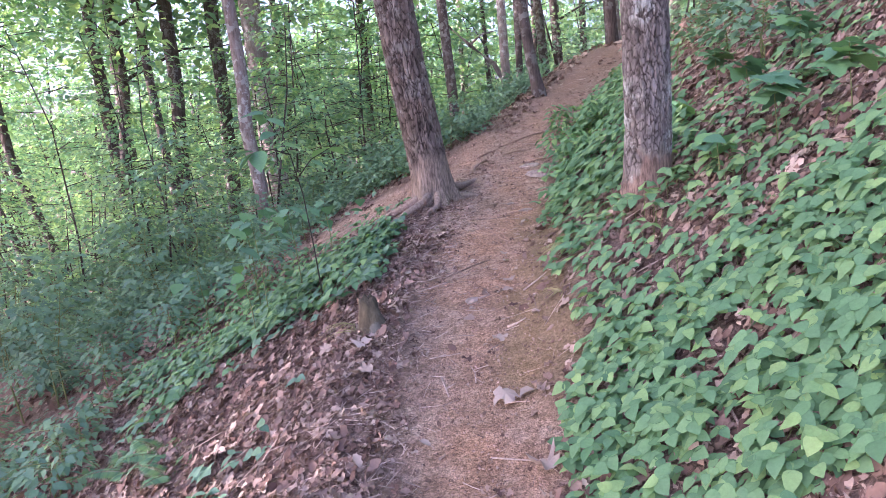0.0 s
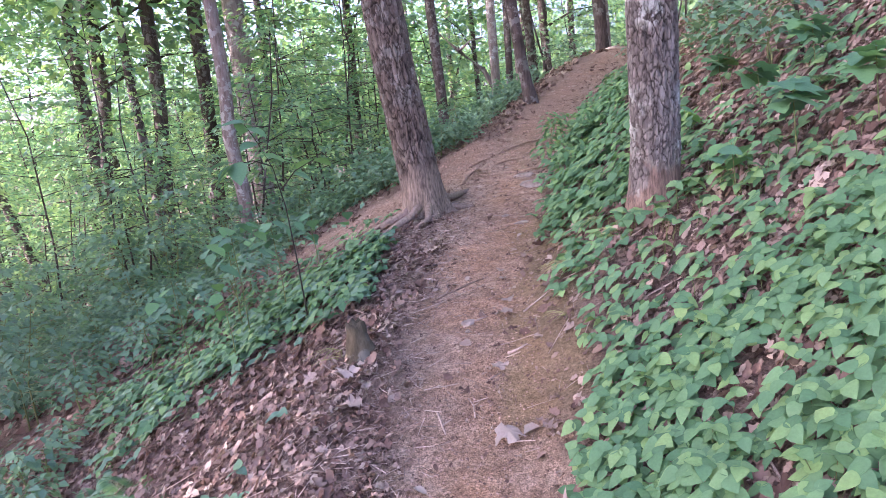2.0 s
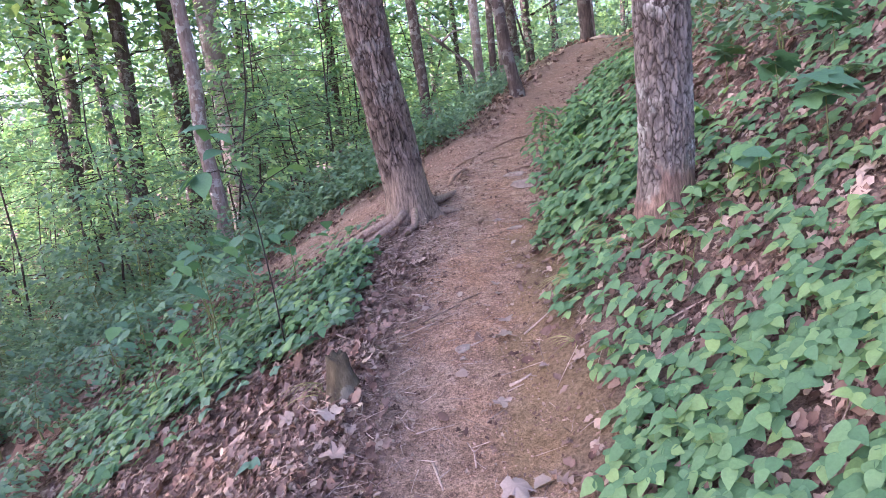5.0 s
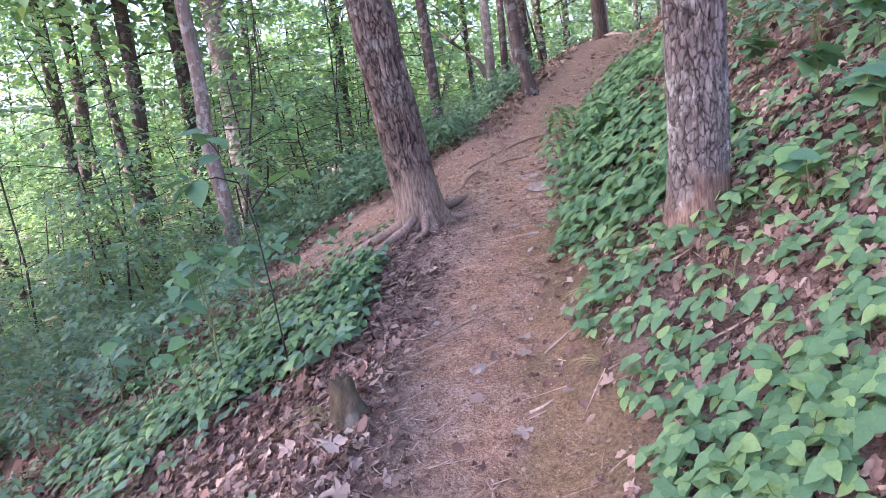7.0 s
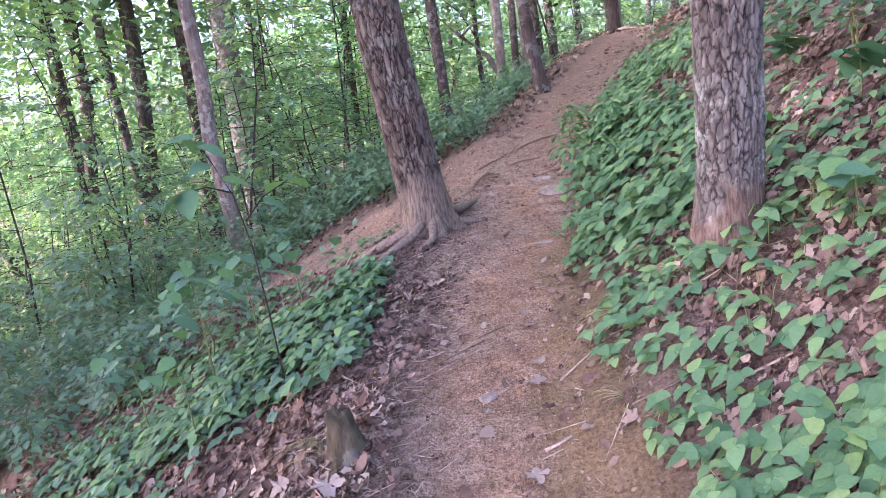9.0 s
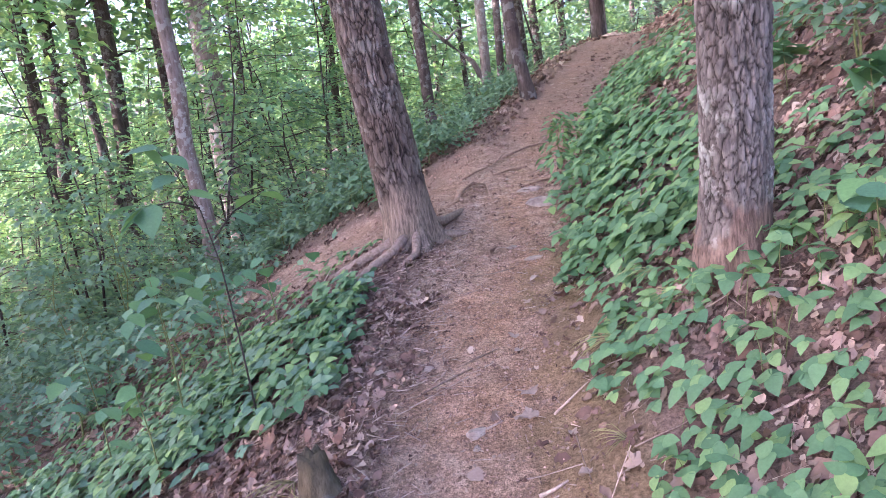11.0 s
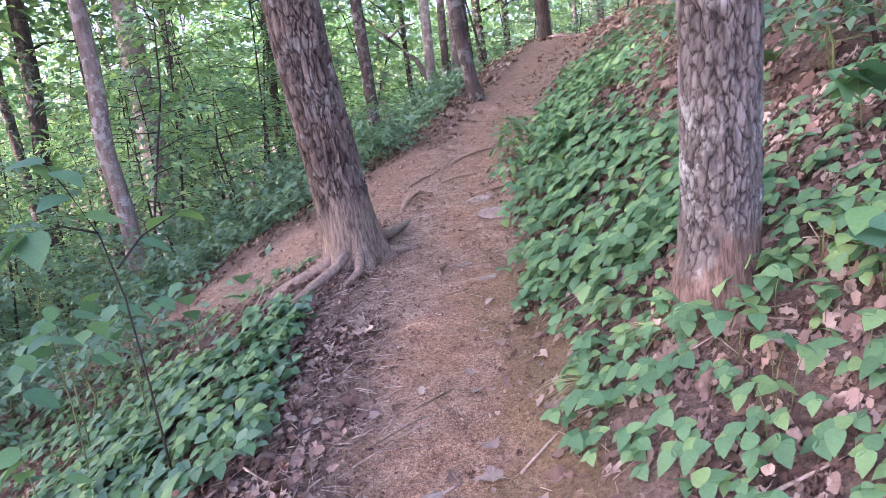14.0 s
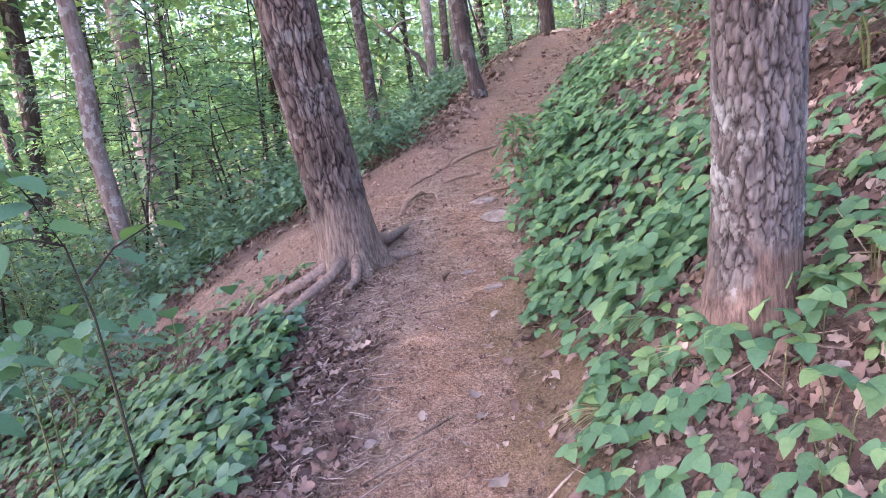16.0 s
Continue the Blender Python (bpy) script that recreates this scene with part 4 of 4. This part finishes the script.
stick([(0.36, 3.24), (0.42, 3.26), (0.47, 3.27)], 0.009, "short brown stick at the mossy trail edge")
stick([(0.17, 3.66), (0.24, 3.71)], 0.006, "short pale stick beside a stone")
stick([(-1.4, 3.95), (-1.2, 4.05), (-1.0, 4.2)], 0.014, "dead branch lying among fallen leaves")
stick([(-1.15, 3.3), (-1.0, 3.45), (-0.85, 3.65)], 0.013, "dead branch lying among fallen leaves")
stick([(0.46, 3.7), (0.58, 3.79), (0.72, 3.84)], 0.006, "thin dry twig on moss")
stick([(0.3, 2.12), (0.5, 2.08), (0.75, 2.0)], 0.004, "thin pale dry stalk across the trail edge")
stick([(0.02, 2.75), (0.05, 2.66), (0.07, 2.6)], 0.007, "short broken twig on the trail")
stick([(0.2, 2.72), (0.19, 2.82), (0.16, 2.88)], 0.004, "thin bent twig on the trail")
stick([(-0.32, 4.6), (-0.25, 4.75), (-0.2, 4.8)], 0.005, "thin pale twig on the trail edge")
stick([(-0.36, 5.3), (-0.3, 5.5), (-0.2, 5.62)], 0.006, "thin pale twig near tree roots")

# roots
leaning = next(o for o in scene.objects if o.name == "tree")


def surface_root(points, r, owner=None):
    pts = [Vector((x, y, ground_at(x, y) + up)) for x, y, up in points]
    if owner:
        part("root", tubes_mesh("root", [([p - owner.location for p in pts], [r * k for k in np.linspace(1, 0.4, len(pts))])], M_ROOT, 10), owner)
    else:
        ob = tagged(new("tree_root", tubes_mesh("tree_root", [(pts, [r * k for k in np.linspace(1, 0.45, len(pts))])], M_WOOD, 8)), "exposed tree root crossing the bare trail", "root", "roots in the trail")


surface_root([(-0.5, 6.12, 0.1), (-0.62, 6.04, 0.05), (-0.78, 5.98, 0.035), (-0.95, 5.97, 0.025), (-1.12, 5.9, 0.01), (-1.3, 5.8, -0.04)], 0.05, leaning)
surface_root([(-0.44, 6.05, 0.1), (-0.52, 5.9, 0.045), (-0.63, 5.76, 0.035), (-0.76, 5.62, 0.02), (-0.9, 5.46, -0.04)], 0.045, leaning)
surface_root([(-0.36, 6.04, 0.1), (-0.36, 5.9, 0.03), (-0.42, 5.76, 0.01), (-0.46, 5.6, -0.03)], 0.04, leaning)
surface_root([(-0.32, 6.15, 0.1), (-0.18, 6.24, 0.05), (-0.02, 6.36, 0.0), (0.12, 6.46, -0.06)], 0.048, leaning)
surface_root([(-0.32, 6.3, 0.14), (-0.2, 6.6, 0.06), (-0.08, 6.9, 0.01), (0.0, 7.15, -0.05)], 0.05, leaning)
surface_root([(-0.14, 7.15, -0.03), (-0.08, 7.38, 0.03), (0.05, 7.52, 0.05), (0.17, 7.46, 0.04), (0.22, 7.2, -0.03)], 0.028)
surface_root([(-0.05, 7.3, 0.0), (0.03, 7.42, 0.04), (0.12, 7.38, -0.01)], 0.014)
surface_root([(0.32, 8.5, -0.01), (0.45, 8.62, 0.02), (0.65, 8.8, 0.02), (1.0, 8.95, 0.0)], 0.022)
surface_root([(0.25, 8.3, -0.01), (0.33, 8.52, 0.02), (0.36, 8.7, 0.0)], 0.016)
surface_root([(-0.1, 7.9, 0.0), (0.05, 8.02, 0.02), (0.2, 8.2, 0.0)], 0.018)
surface_root([(0.25, 7.9, 0.0), (0.4, 8.0, 0.015), (0.6, 8.02, 0.0)], 0.016)
surface_root([(0.5, 7.4, 0.0), (0.68, 7.45, 0.015), (0.9, 7.5, 0.0)], 0.02)
surface_root([(0.19, 5.78, -0.03), (0.2, 5.81, 0.03), (0.24, 5.84, 0.045)], 0.03)

# the fallen grey log leaning in the trees beyond
root = tagged(new("fallen_log"), "bare grey dead log leaning among distant trees", "log")
root.location = (-1.1, 15.0, 0.1)
part("log", tubes_mesh("log", [([(0.1, 0, 3.2), (0.55, 0, 2.75), (1.05, 0, 2.3), (1.5, 0, 1.4)], [0.03, 0.045, 0.055, 0.06])], M_BARK_PALE, 10), root)
part("broken_limb", tubes_mesh("broken_limb", [([(0.55, 0, 2.75), (0.8, 0.05, 2.95), (1.1, 0.05, 3.0)], [0.03, 0.02, 0.01])], M_BARK_PALE, 6), root)

# ---- saplings and large-leaved plants close to the trail ----


def big_leaf_sapling(x, y, stem_points, leaves, template, material, label, stem_mat, r=0.007):
    """leaves: (x, y, z, length, heading in degrees, tilt in degrees) from the base."""
    root = tagged(new("sapling"), label, "sapling", "large-leaved saplings")
    root.location = (x, y, ground_at(x, y))
    for pts in stem_points:
        part("stem", tubes_mesh("stem", [(pts, list(np.linspace(r, r * 0.45, len(pts))))], stem_mat, 7), root)
    for a, b, c, s, h, t in leaves:
        part("leaf", leaf_mesh("leaf", template, np.array([(a, b, c)]), s, np.array([radians(h)]), np.array([radians(t)]), np.array([low.normal(0, 0.25)]), material), root)


M_BIG = leaf_material("broad_leaf", [(0.075, 0.18, 0.112), (0.105, 0.232, 0.135), (0.15, 0.3, 0.12)], islands=False)
M_DARKSTEM = plain_material("dark_stem", (0.02, 0.02, 0.016), (0.06, 0.05, 0.04), 70.0)
FINE = leaf_template([(0.06, 0.45), (0.2, 0.85), (0.4, 1.0), (0.62, 0.8), (0.82, 0.42)], 0.36, 0.15, 0.22)
rise = 1.28
big_leaf_sapling(-1.02, 4.12, [[(0, 0, -0.03), (-0.03, 0.02, 0.35 * rise), (-0.07, 0.05, 0.65 * rise), (-0.13, 0.07, 0.86 * rise), (-0.23, 0.08, 1.02 * rise), (-0.29, 0.08, 1.1 * rise)], [(-0.13, 0.07, 0.87 * rise), (-0.23, 0.0, 0.91 * rise), (-0.36, -0.04, 0.9 * rise)], [(-0.08, 0.06, 0.75 * rise), (-0.03, 0.22, 0.83 * rise), (0.08, 0.35, 0.88 * rise)]],
                 [(x - 0.03, y, z * rise, s * 1.1, h, t) for x, y, z, s, h, t in [
                     (-0.26, 0.08, 1.11, 0.17, 100, 5), (-0.26, 0.08, 1.1, 0.16, 30, -10), (-0.24, 0.08, 1.08, 0.15, 250, -15), (-0.32, -0.04, 0.9, 0.2, 120, -35), (-0.3, -0.03, 0.91, 0.17, 200, -40), (-0.26, -0.02, 0.91, 0.15, 60, -20), (0.1, 0.35, 0.88, 0.16, -30, -10), (0.08, 0.33, 0.88, 0.15, 60, -15),
                     (0.0, 0.2, 0.82, 0.13, -80, -20), (-0.2, 0.08, 1.0, 0.14, 160, -5), (-0.15, 0.07, 0.93, 0.15, 300, -10), (-0.33, -0.03, 0.91, 0.16, 90, 0), (-0.33, -0.04, 0.9, 0.15, 150, -25)]], FINE, M_BIG, "thin dark-stemmed sapling with broad drooping bluish-green leaves", M_DARKSTEM, 0.0055)
for x, y, tall, n, size in [(-1.62, 4.5, 0.95, 14, 0.15), (-1.4, 4.75, 0.8, 12, 0.14), (-1.9, 5.0, 1.0, 14, 0.16), (-1.5, 3.95, 0.55, 10, 0.12), (-1.2, 5.1, 0.6, 10, 0.12), (-2.2, 4.6, 0.8, 12, 0.15)]:
    big_leaf_sapling(x, y, [[(0, 0, -0.03), (-0.02, 0.02, tall * 0.5), (-0.06, 0.03, tall)]],
                     [(-0.05 + 0.16 * math.cos(k * 2.4) * (k % 3), 0.03 + 0.16 * math.sin(k * 2.4) * (k % 3), tall * (0.68 + 0.32 * k / n), size * low.uniform(0.75, 1.15), k * 137, low.uniform(-30, 0)) for k in range(n)], FINE, M_BIG, "thin-stemmed sapling with broad bluish-green leaves", M_STEM, 0.005)
for x, y, tall, n, s in [(1.95, 3.5, 0.42, 10, 0.2), (2.25, 3.3, 0.4, 9, 0.2), (1.62, 3.42, 0.3, 7, 0.15), (2.05, 4.3, 0.3, 8, 0.17), (2.5, 4.6, 0.35, 9, 0.18), (1.75, 4.9, 0.28, 8, 0.15), (2.2, 5.6, 0.3, 9, 0.17)]:
    big_leaf_sapling(x, y, [[(0, 0, -0.03), (-0.02, 0.0, tall * 0.6), (-0.03, 0, tall)]], [(-0.03 + 0.07 * math.cos(k * 2.4), 0.07 * math.sin(k * 2.4), tall * (0.72 + 0.3 * k / n), s * low.uniform(0.75, 1.1), k * 137 + 30, low.uniform(-25, 5)) for k in range(n)], LOBED if s > 0.16 else FINE, M_BIG, "low sapling with large lobed green leaves on the bank", M_STEM, 0.004)
understory(2.65, 5.15, 2.4, 0.5, 4, 6, 0.09, "thin leafless-stemmed sapling on the upper bank", M_SHADE, SIMPLE, (-0.02, 0), "sapling", "large-leaved saplings", 0.012, low=0.7)
# feathery plants at the upper edge of the trail
for x, y, tall in [(0.98, 8.3, 0.42), (1.12, 8.5, 0.36), (0.9, 7.2, 0.3), (1.05, 6.4, 0.3), (1.3, 7.4, 0.34)]:
    understory(x, y, tall, 0.22, 9, 9, 0.1, "feathery green plant with narrow drooping leaves beside the trail", M_HERB, SLIM, (-0.15, -0.05), "shrub", "feathery plants beside the trail", 0.004, low=0.15)


def fern(x, y, size, fronds):
    root = tagged(new("fern"), "small green fern with narrow leaflets among fallen leaves", "fern", "ferns")
    root.location = (x, y, ground_at(x, y))
    for k in range(fronds):
        a = k * 6.28 / fronds + low.uniform(-0.3, 0.3)
        d = Vector((math.cos(a), math.sin(a), 0))
        rib = [d * size * t + Vector((0, 0, size * (0.6 * t - 0.45 * t * t))) for t in (0, 0.25, 0.5, 0.75, 1.0)]
        fr = part("frond", tubes_mesh("frond", [(rib, [0.0025, 0.002, 0.0016, 0.0012, 0.0006])], M_STEM, 4), root)
        pl, sz, hd = [], [], []
        for i in range(22):
            t = 0.12 + 0.86 * i / 22
            p = d * size * t + Vector((0, 0, size * (0.6 * t - 0.45 * t * t)))
            for s in (-1, 1):
                pl.append(tuple(p))
                sz.append(size * 0.3 * math.sin(math.pi * min(t + 0.12, 1) ** 0.8) + 0.01)
                hd.append(a - math.pi / 2 + s * 1.25)
        n = len(pl)
        part("leaf_spray", leaf_mesh("leaf_spray", leaf_template([(0.4, 1.0)], 0.12, 0.2, 0.1), np.array(pl), np.array(sz), np.array(hd), np.full(n, -0.1), np.zeros(n), M_HERB), fr)


for x, y, s, n in [(-1.75, 2.95, 0.3, 5), (-2.05, 3.0, 0.28, 5), (-1.5, 2.6, 0.22, 4), (2.4, 4.0, 0.3, 5)]:
    fern(x, y, s, n)


def grass_tuft(x, y, n, length, lean):
    root = tagged(new("grass_tuft"), "tuft of thin drooping half-dry grass at the trail edge", "grass", "grass tufts")
    root.location = (x, y, ground_at(x, y))
    for k in range(n):
        a = lean + low.normal(0, 0.6)
        ln = length * low.uniform(0.6, 1.2)
        d = Vector((math.cos(a), math.sin(a), 0))
        pts = [d * ln * t * 0.8 + Vector((low.normal(0, 0.004), low.normal(0, 0.004), ln * (0.55 * t - 0.6 * t * t))) for t in (0, 0.3, 0.6, 0.85, 1.0)]
        part("blade", tubes_mesh("blade", [(pts, [0.002, 0.0019, 0.0015, 0.001, 0.0004])], M_GRASS, 3), root)


for x, y, n, ln, lean in [(0.82, 3.95, 22, 0.3, 3.6), (0.9, 4.1, 16, 0.28, 3.9), (1.1, 3.95, 14, 0.25, 3.6), (-0.55, 3.3, 14, 0.25, 2.2), (-0.62, 3.45, 12, 0.28, 4.5), (0.7, 3.3, 10, 0.2, 3.3), (1.05, 4.3, 14, 0.3, 3.8)]:
    grass_tuft(x, y, n, ln, lean)

# larger vines climbing about the foot of the upright tree
tall_vines = [vine_plant(s, t) for s, t in ((0.068, 0.16), (0.062, 0.22), (0.072, 0.12))]
for i in range(34):
    x, y = low.uniform(1.12, 1.75), low.uniform(3.25, 3.85)
    m = pose(x, y, ground_at(x, y), low.normal(0, 8), -12 + low.normal(0, 8), low.uniform(0, 360))
    if i < 3:
        tall_vines[i].matrix_basis = m
    else:
        copy_thing(tall_vines[i % 3], m)
